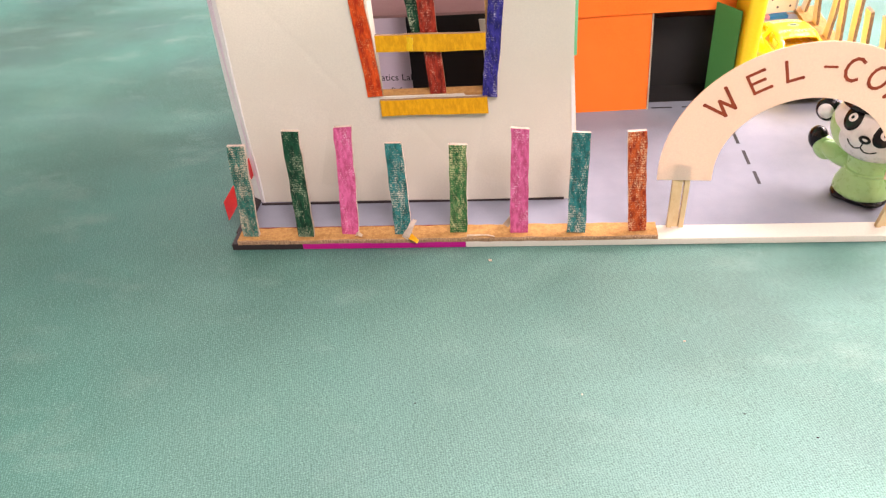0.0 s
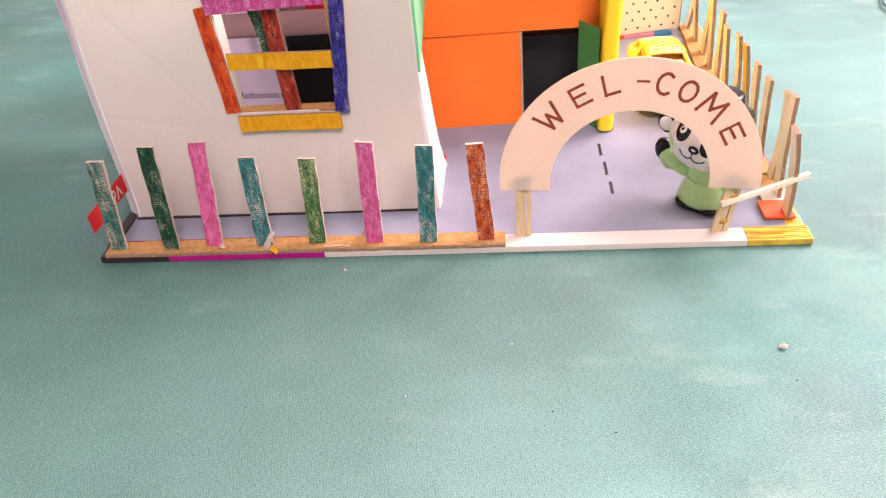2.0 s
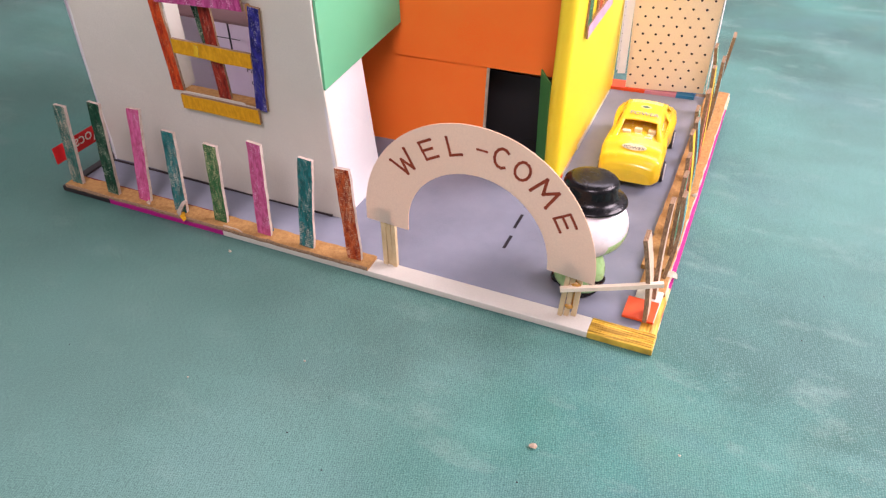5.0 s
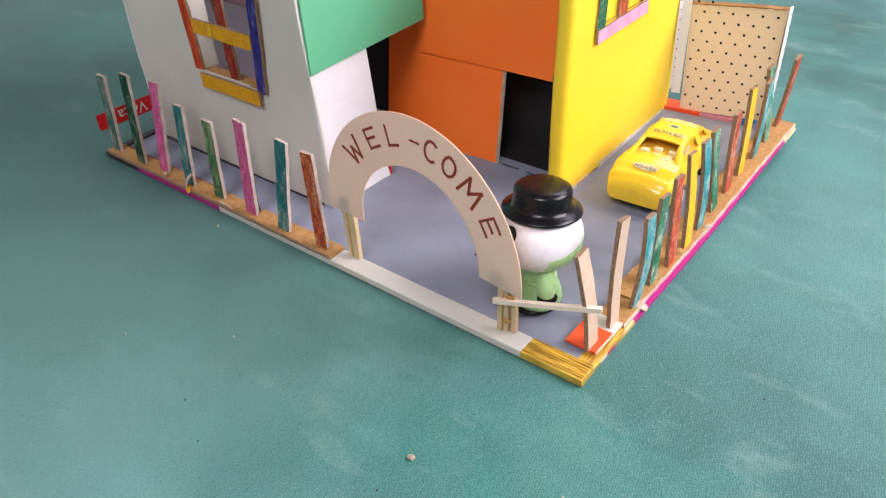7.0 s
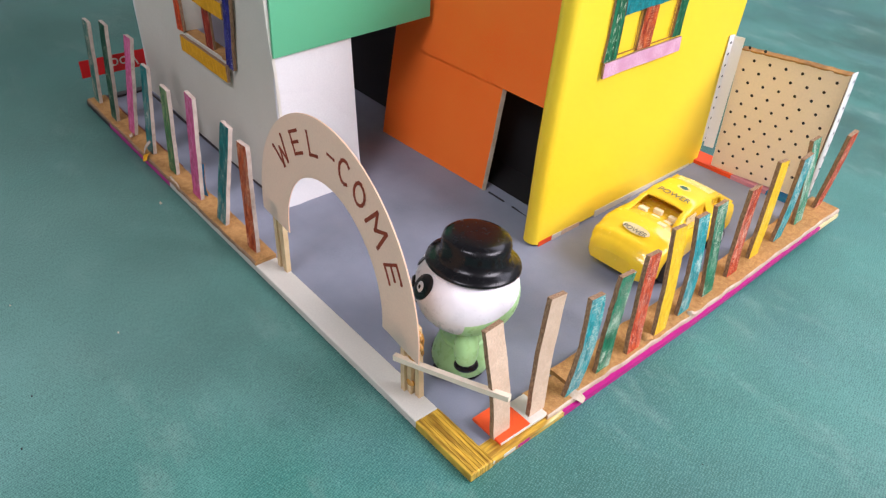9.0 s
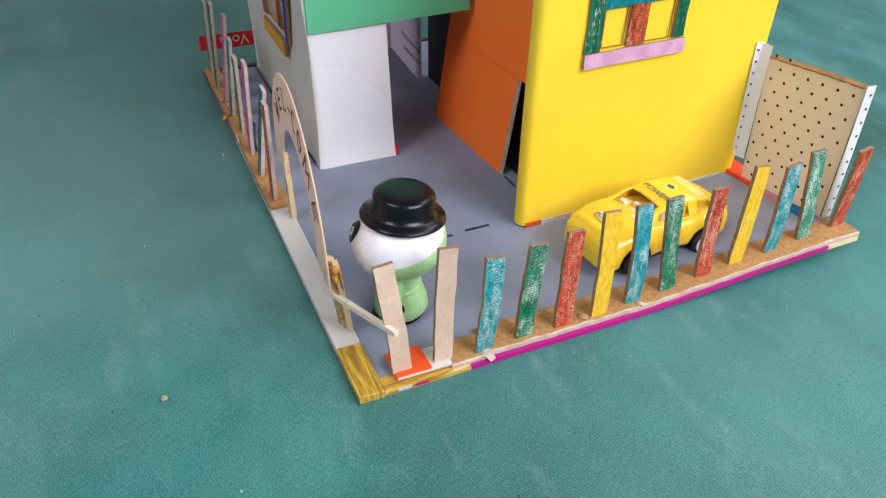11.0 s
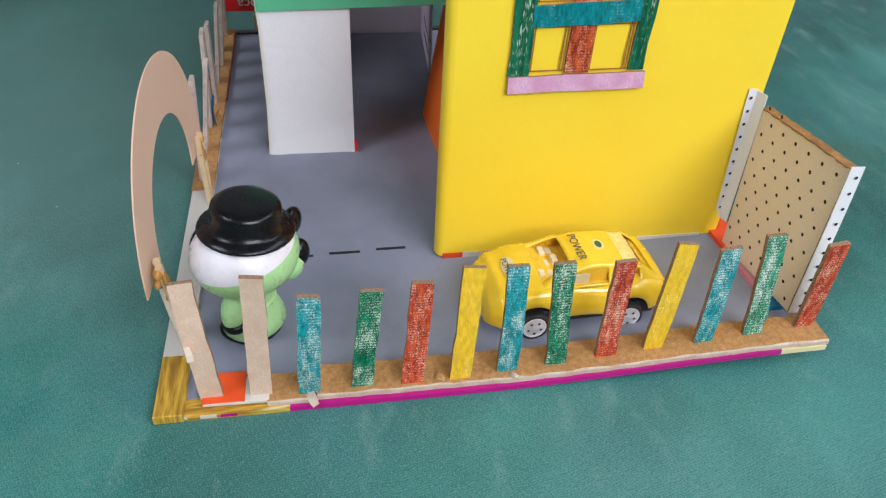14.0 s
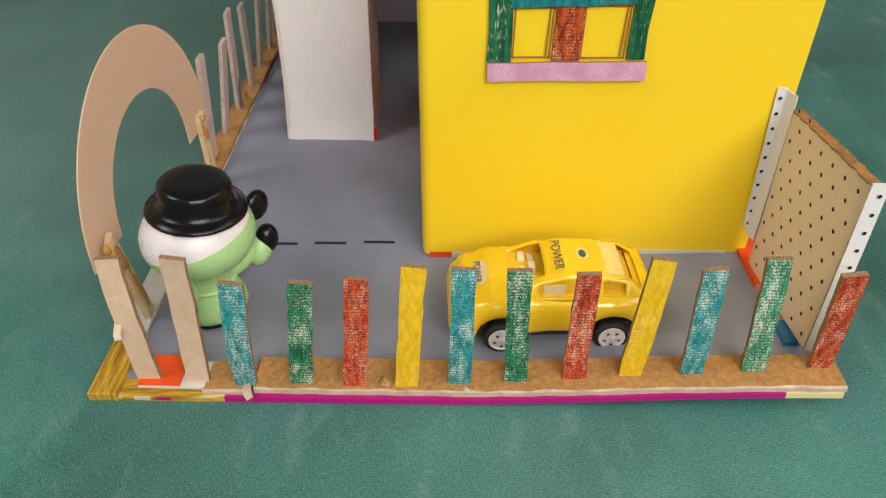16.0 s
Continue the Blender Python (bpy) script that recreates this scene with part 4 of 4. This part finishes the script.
for (x, y, z), (sx, sy, sz) in (((-5.25, 0.85, 4.6), (0.42, 0.12, 1.1)), ((-5.6, 1.12, 2.4), (0.3, 0.1, 1.3)), ((-18.9, 1.4, 4.6), (0.35, 0.1, 0.9))):
    bm = bmesh.new()
    bmesh.ops.create_icosphere(bm, subdivisions=3, radius=1.0)
    for v in bm.verts:
        v.co *= 1 + 0.35 * noise.noise(v.co * 1.7 + Vector((x, y, z)))
        v.co = Vector((x + v.co.x * sx + v.co.z * sz * 0.14, y + v.co.y * sy - v.co.z * sz * 0.1, z + v.co.z * sz))
    part("glue_run", bm, GLUE, arch, "amber dried glue", smooth=True)


# ---- panda figurine: one plain mesh ----
def ball(bm, c, r, mat, turn=(0, 0, 0), seg=28):
    got = bmesh.ops.create_uvsphere(bm, u_segments=seg, v_segments=seg * 2 // 3, radius=1.0)["verts"]
    m = Matrix.Translation(c) @ pose(0, 0, 0, *turn) @ Matrix.Diagonal((*r, 1))
    for v in got:
        v.co = m @ v.co
    fs = {f for v in got for f in v.link_faces}
    for f in fs:
        f.material_index = mat
    return fs


def lathe(bm, profile, mat, m, seg=36):
    rings = [[bm.verts.new(m @ Vector((r * math.cos(2 * math.pi * k / seg), r * math.sin(2 * math.pi * k / seg), z))) for k in range(seg)] for r, z in profile]
    for lo, hi in zip(rings, rings[1:]):
        for k in range(seg):
            bm.faces.new((lo[k], lo[(k + 1) % seg], hi[(k + 1) % seg], hi[k])).material_index = mat
    bm.faces.new(rings[0][::-1]).material_index = mat
    bm.faces.new(rings[-1]).material_index = mat


# built facing -y with its head tipped to one side, then turned to face the gate
bm = bmesh.new()
WHT, GRN, BLK = 0, 1, 2
HZ = 5.38
HEAD = Vector((2.9, 2.75, 2.2))
TILT = radians(12)


def on_face(x, z, r, mat, turn=0.0, sink=0.1, seg=22):
    """A flat lens on the head's surface; x, z: its place on the face before the head tips to one side."""
    x, z = x * math.cos(TILT) + z * math.sin(TILT), z * math.cos(TILT) - x * math.sin(TILT)
    y = -HEAD.y * math.sqrt(max(0.05, 1 - (x / HEAD.x) ** 2 - (z / HEAD.z) ** 2))
    out = Vector((x / HEAD.x ** 2, y / HEAD.y ** 2, z / HEAD.z ** 2)).normalized()
    side = Vector((math.cos(TILT), 0, -math.sin(TILT)))
    side = (side - out * side.dot(out)).normalized()
    up = side.cross(-out)
    c = Vector((x, y, z + HZ)) - out * sink
    m = Matrix(((side.x, -out.x, up.x, c.x), (side.y, -out.y, up.y, c.y), (side.z, -out.z, up.z, c.z), (0, 0, 0, 1)))
    got = bmesh.ops.create_uvsphere(bm, u_segments=seg, v_segments=seg * 2 // 3, radius=1.0)["verts"]
    m = m @ pose(0, 0, 0, 0, turn) @ Matrix.Diagonal((*r, 1))
    for v in got:
        v.co = m @ v.co
    for f in {f for v in got for f in v.link_faces}:
        f.material_index = mat


ball(bm, (0, 0, HZ), HEAD, WHT, seg=48)
# the green hood climbs from one cheek, behind the head, to the raised arm
RISE_X, RISE_Y, HOOD, BROW, SLANT = -0.16, 0.12, 0.28, -1.5, 0.42
for co, no in (((0, 0, HZ + HOOD), (-RISE_X, -RISE_Y, 1)), ((0, BROW, 0), (-SLANT, 1, 0)), ((0, 0, HZ - 1.85), (0, 0, 1))):
    bmesh.ops.bisect_plane(bm, geom=bm.verts[:] + bm.edges[:] + bm.faces[:], plane_co=co, plane_no=no)
for f in bm.faces:
    c = f.calc_center_median()
    if c.z - HZ < HOOD + RISE_X * c.x + RISE_Y * c.y and c.y > BROW + SLANT * c.x or c.z - HZ < -1.85:
        f.material_index = GRN
oval = Matrix.Diagonal((1, 0.88, 1, 1))
lathe(bm, [(1.3, 0.02), (1.6, 0.1), (1.66, 0.42), (1.3, 0.5)], BLK, oval)
lathe(bm, [(1.72, 0.42), (1.86, 0.62), (1.8, 1.1), (1.52, 1.8), (1.32, 2.2), (1.3, 2.6), (1.42, 3.3), (1.75, 4.1)], GRN, oval)
lathe(bm, [(1.3, 2.1), (1.42, 2.14), (1.45, 2.22), (1.42, 2.3), (1.3, 2.34)], GRN, oval)
for sx in (-1, 1):
    ball(bm, (0.85 * sx, -0.3, 0.34), (0.95, 1.3, 0.36), BLK)
    on_face(1.12 * sx - 0.3, 0.95, (0.64, 0.15, 0.88), BLK, 14 * sx)
    on_face(1.1 * sx - 0.3, 0.92, (0.3, 0.1, 0.32), WHT, 0, 0.0)
    on_face(1.1 * sx - 0.3, 0.92, (0.13, 0.06, 0.14), BLK, 0, -0.06)
ball(bm, (-3.4, 0.4, HZ + 0.05), (0.8, 0.45, 0.85), BLK, (0, 0, 10))
ball(bm, (-3.42, 0.1, HZ + 0.05), (0.54, 0.2, 0.56), WHT, (0, 0, 10))
on_face(-0.1, 0.26, (0.38, 0.16, 0.26), BLK, 0, 0.0)
on_face(-0.08, 0.3, (0.2, 0.08, 0.1), WHT, 0, -0.1)
mouth = [(-0.95, -0.25), (-0.65, -0.5), (-0.3, -0.58), (0.0, -0.35), (0.3, -0.58), (0.65, -0.5), (0.95, -0.25)]
for (x0, z0), (x1, z1) in zip(mouth, mouth[1:]):
    on_face((x0 + x1) / 2 - 0.1, (z0 + z1) / 2, (0.24, 0.05, 0.05), BLK, -math.degrees(math.atan2(z1 - z0, x1 - x0)), 0.0, 10)
on_face(-0.1, -0.1, (0.05, 0.05, 0.26), BLK, 0, 0.0, 10)
# raised arm bent at the elbow, lowered arm
ball(bm, (-1.95, 0.1, 2.6), (0.7, 0.66, 1.4), GRN, (0, -70, 0))
ball(bm, (-3.1, 0.4, 2.65), (0.7, 0.66, 0.95), GRN, (0, -30, 0))
ball(bm, (-3.62, 0.5, 3.15), (0.66, 0.6, 0.88), BLK, (0, -8, 0))
ball(bm, (1.5, 0.05, 2.5), (0.62, 0.66, 1.25), GRN, (0, -16, 0))
ball(bm, (1.72, 0.1, 1.5), (0.52, 0.66, 0.42), BLK, (0, -10, 0))
# bowler hat
hat = Matrix.Translation((0, 0, HZ)) @ pose(0, 0, 0, -4, -4, 0) @ Matrix.Translation((0.0, 0.12, 1.55))
lathe(bm, [(1.3, -0.1), (2.3, -0.06), (2.47, 0.05), (2.43, 0.17), (2.08, 0.3), (1.88, 0.38), (1.84, 0.52), (1.8, 0.56), (1.77, 1.0), (1.78, 1.25), (1.72, 1.46), (1.55, 1.6), (1.25, 1.66), (0.6, 1.68)], BLK, hat)
bmesh.ops.recalc_face_normals(bm, faces=bm.faces)
panda = part("panda_figurine", bm, [TOY_WHITE, TOY_GREEN, TOY_BLACK], smooth=True)
panda.matrix_basis = pose(-0.0615, 0.0475, 0.0032, 0, 0, -38)
tagged(panda, "vinyl panda figurine in a pale green robe and black bowler hat", "figurine")

# ---- toy car ----
car = empty("toy_car", (-5.85, 17.65, 0.32), "yellow plastic toy sports car with black tyres and white rims", "toy car")
car.rotation_euler = (0, 0, radians(2.5))
LEN = 10.3
WHEELS = (2.35, 7.95)


def lerp_at(keys, t):
    for (a, va), (b, vb) in zip(keys, keys[1:]):
        if t <= b:
            u = (t - a) / (b - a)
            u = u * u * (3 - 2 * u)
            return va + (vb - va) * u
    return keys[-1][1]


bm = bmesh.new()
rings = []
ST = 72
for i in range(ST + 1):
    y = -0.35 + (LEN + 0.35) * i / ST
    w = lerp_at([(-0.35, 1.65), (-0.1, 2.0), (0.6, 2.25), (2.0, 2.35), (5, 2.2), (8, 2.4), (9.6, 2.25), (10.3, 1.9)], y)
    belt = lerp_at([(-0.35, 1.75), (-0.1, 2.3), (0.6, 2.75), (2.0, 3.1), (3.4, 3.15), (6, 3.0), (8.4, 3.15), (9.8, 2.95), (10.3, 2.3)], y)
    low = lerp_at([(-0.35, 1.0), (0.8, 0.8), (5, 1.15), (9.2, 1.1), (10.3, 1.4)], y)
    for wy in WHEELS:
        d = abs(y - wy)
        if d < 1.3:
            low = max(low, 0.9 + math.sqrt(1.3 ** 2 - d * d) * 1.02)
    crown = 0.3 if y < 3.4 else 0.2
    low = min(low, belt - 0.3)
    w = w * 1.1
    half = [(w * 0.95, low), (w, min(low + 0.25, belt - 0.25)), (w * 0.995, belt - 0.45), (w * 0.95, belt - 0.12), (w * 0.82, belt + 0.06), (w * 0.4, belt + crown * 0.85), (0, belt + crown)]
    ring = half + [(-x, z) for x, z in half[-2::-1]]
    rings.append([bm.verts.new((x, y, z)) for x, z in ring])
for i, (lo, hi) in enumerate(zip(rings, rings[1:])):
    y = -0.35 + (LEN + 0.35) * (i + 0.5) / ST
    for k in range(len(lo) - 1):
        f = bm.faces.new((lo[k], hi[k], hi[k + 1], lo[k + 1]))
        f.smooth = True
        if 2.8 < y < 9.2 and 4 <= k <= 7:
            f.material_index = 1
for ring, flip in ((rings[0], 1), (rings[-1], -1)):
    bm.faces.new(ring[::flip])
bmesh.ops.recalc_face_normals(bm, faces=bm.faces)
body = part("body", bm, [CAR_YELLOW, AMBER], car, "glossy yellow plastic shell")
part("chassis", box((-2.05, 0.5, 0.55), (2.05, 9.8, 1.5), bevel=0.15), TYRE, car, "black plastic chassis")
# cabin shell with open windscreen and side windows
bm = bmesh.new()
rr = []
CS = 40
for i in range(CS + 1):
    y = 2.4 + 7.6 * i / CS
    top = lerp_at([(2.4, 3.15), (4.4, 4.02), (5.6, 4.26), (7.0, 4.2), (8.3, 3.95), (10.0, 3.0)], y)
    wt = lerp_at([(2.4, 1.85), (4.4, 1.55), (6.5, 1.48), (8.3, 1.5), (10.0, 1.75)], y)
    wb = lerp_at([(2.4, 1.95), (6.5, 1.98), (10.0, 1.9)], y)
    wt, wb = wt * 1.1, wb * 1.1
    low = min(3.0, top - 0.08)
    side = [(wb, low), (wb * 0.985, low + (top - low) * 0.18), (wt * 1.05, low + (top - low) * 0.74), (wt * 0.98, top - 0.1 * min(1, (top - low))), (wt * 0.8, top + 0.02), (wt * 0.4, top + 0.09), (0, top + 0.11)]
    rr.append([bm.verts.new((x, y, z)) for x, z in side + [(-x, z) for x, z in side[-2::-1]]])
for i, (lo, hi) in enumerate(zip(rr, rr[1:])):
    y = 2.4 + 7.6 * (i + 0.5) / CS
    for k in range(12):
        kk = min(k, 11 - k)
        if kk >= 4 and 2.65 < y < 4.5 or kk == 1 and (4.2 < y < 6.5 or 7.3 < y < 8.5) or kk >= 4 and 8.5 < y < 9.5:
            continue
        f = bm.faces.new((lo[k], hi[k], hi[k + 1], lo[k + 1]))
        f.smooth = True
        f.material_index = 1 if kk >= 4 and 7.55 < y < 8.5 else 0
bmesh.ops.recalc_face_normals(bm, faces=bm.faces)
bmesh.ops.solidify(bm, geom=bm.faces[:], thickness=0.1)
part("cabin", bm, [CAR_YELLOW, CAR_CREAM], car, "yellow plastic cabin with open windows")


for sx in (-1, 1):
    part("side_window", slab((sx * 1.7, 4.1), (sx * 1.7, 6.6), 2.8, 3.9, 0.05), AMBER, car, "amber plastic window recess")
    part("driver_print", box((sx * 1.76 - 0.04, 4.4, 3.0), (sx * 1.76 + 0.04, 5.5, 3.7)), TRIM, car, "printed window sticker")
    part("quarter_window", slab((sx * 1.62, 7.2), (sx * 1.62, 8.6), 2.8, 3.9, 0.05), AMBER, car)
part("rear_window", slab((-1.4, 9.0), (1.4, 9.0), 2.9, 3.3, 0.05), MAROON, car, "dark red rear window recess")
bm = bmesh.new()
rnd = random.Random(4)
for k in range(9):
    x, y = -1.0 + (k % 3) * 1.0 + rnd.uniform(-0.1, 0.1), 3.0 + (k // 3) * 0.5
    box((x - 0.32, y - 0.18, 3.1), (x + 0.3, y + 0.18, 3.3 + rnd.uniform(0, 0.35)), bm, bevel=0.06)
part("cabin_trim", bm, [TRIM], car, "silvery printed cabin detail")
bm = bmesh.new()
bmesh.ops.create_circle(bm, cap_ends=True, radius=1.0, segments=24, matrix=Matrix.Translation((0.1, 1.35, 3.30)) @ pose(0, 0, 0, 12) @ Matrix.Diagonal((1.0, 0.4, 1, 1)))
part("badge", bm, STICKER, car, "grey printed badge")
lettering("roof_print", "POWER", 0.68, Matrix.Translation((0.1, 5.2, 4.36)) @ pose(0, 0, 0, 5, 0, 0), DARKGREY, car)
lettering("bonnet_print", "POWER", 0.5, Matrix.Translation((0.1, 1.2, 3.30)) @ pose(0, 0, 0, 12, 0, 0), DARKGREY, car)
bm = bmesh.new()
bmesh.ops.create_circle(bm, cap_ends=True, radius=0.32, segments=18, matrix=Matrix.Translation((0.05, 6.5, 4.36)) @ Matrix.Diagonal((1, 0.6, 1, 1)))
part("roof_emblem", bm, LEAF, car, "dark green printed leaf")
bm = bmesh.new()
bmesh.ops.create_circle(bm, cap_ends=True, radius=0.5, segments=20, matrix=Matrix.Translation((0.05, 6.5, 4.345)) @ Matrix.Diagonal((1, 0.62, 1, 1)))
part("roof_emblem_ground", bm, CAR_CREAM, car)
for wy in WHEELS:
    for sx in (-1, 1):
        hub = empty("wheel", (sx * 2.32, wy, 0.9))
        hub.parent = car
        bm = bmesh.new()
        turn = pose(0, 0, 0, 0, 90 * sx)
        lathe(bm, [(0.45, -0.5), (0.76, -0.5), (0.88, -0.38), (0.9, 0.0), (0.88, 0.28), (0.82, 0.36), (0.7, 0.34)], 0, turn, 32)
        part("tyre", bm, TYRE, hub, smooth=True)
        bm = bmesh.new()
        lathe(bm, [(0.68, 0.25), (0.68, 0.38), (0.62, 0.4), (0.56, 0.34), (0.2, 0.38), (0.1, 0.42)], 0, turn, 28)
        part("rim", bm, RIM, hub)
        bm = bmesh.new()
        for k in range(5):
            a = 2 * math.pi * k / 5
            bmesh.ops.create_circle(bm, cap_ends=True, radius=0.085, segments=8, matrix=turn @ Matrix.Translation((0.38 * math.cos(a), 0.38 * math.sin(a), 0.41)))
        part("rim_holes", bm, DARKGREY, hub)

# ---- loose bits ----
strip_ob = empty("paper_strip", (0, 0, 0), "red printed paper strip leaning over the board's edge", "paper strip")
part("strip", slab((-49.1, 0.0), (-49.0, 6.0), 2.6, 4.1, 0.03, cuts=4), RED, strip_ob)
lettering("strip_print", "Voca", 1.45, Matrix(((0, 0, 1, -48.95), (-1, 0, 0, 3.4), (0, -1, 0, 3.4), (0, 0, 0, 1))), WHITE, strip_ob)
rnd = random.Random(11)
for k, (x, y, s) in enumerate(((-4.6, -9.6, 0.22), (-31.3, -1.5, 0.12), (-8, -22, 0.07), (6, -14, 0.06), (-20, -9, 0.07), (12, 2, 0.06), (-26, -13, 0.06), (3, -7, 0.07), (-52, 9, 0.12))):
    bm = bmesh.new()
    bmesh.ops.create_icosphere(bm, subdivisions=1, radius=s, matrix=Matrix.Translation((x, y, s * 0.4)) @ Matrix.Diagonal((1.2, 0.8, 0.6, 1)))
    for v in bm.verts:
        v.co += Vector([rnd.uniform(-0.3, 0.3) * s for _ in range(3)])
    tagged(part("lint_speck", bm, PLY), "tiny grey speck of lint on the cloth", "lint", "specks on the cloth")

rnd = random.Random(23)
for k in range(16):
    x, y, r = rnd.uniform(-40, 20), rnd.uniform(-28, -4), rnd.uniform(0.035, 0.07)
    if k > 11:
        x, y = rnd.uniform(6, 16), rnd.uniform(2, 30)
    bm = bmesh.new()
    bmesh.ops.create_icosphere(bm, subdivisions=1, radius=r, matrix=Matrix.Translation((x, y, 0.1)) @ Matrix.Diagonal((1.3, 0.8, 0.6, 1)))
    tagged(part("lint_speck", bm, BLACKINK), "tiny dark speck of lint on the cloth", "lint", "specks on the cloth")

# thin dark tube drawing the dark line of a wrinkle in the cloth
pts = [(17.8, 55.5), (20.6, 53.0), (22.8, 48.8), (22.0, 46.0), (20.6, 42.0), (20.4, 38.5), (21.8, 34.0), (24.5, 30.5)]
bm = bmesh.new()
last = None
for i, (x, y) in enumerate(pts):
    d = (Vector(pts[min(i + 1, len(pts) - 1)]) - Vector(pts[max(i - 1, 0)])).normalized()
    ring = [bm.verts.new((x - d.y * 0.14 * math.cos(a), y + d.x * 0.14 * math.cos(a), 0.3 + 0.14 * math.sin(a))) for a in (2 * math.pi * k / 8 for k in range(8))]
    if last:
        for k in range(8):
            bm.faces.new((last[k], last[(k + 1) % 8], ring[(k + 1) % 8], ring[k]))
    last = ring
bmesh.ops.recalc_face_normals(bm, faces=bm.faces)
tagged(part("loose_thread", bm, BLUEGREY, smooth=True), "dark grey-green tube drawing a wrinkle line on the cloth", "thread")
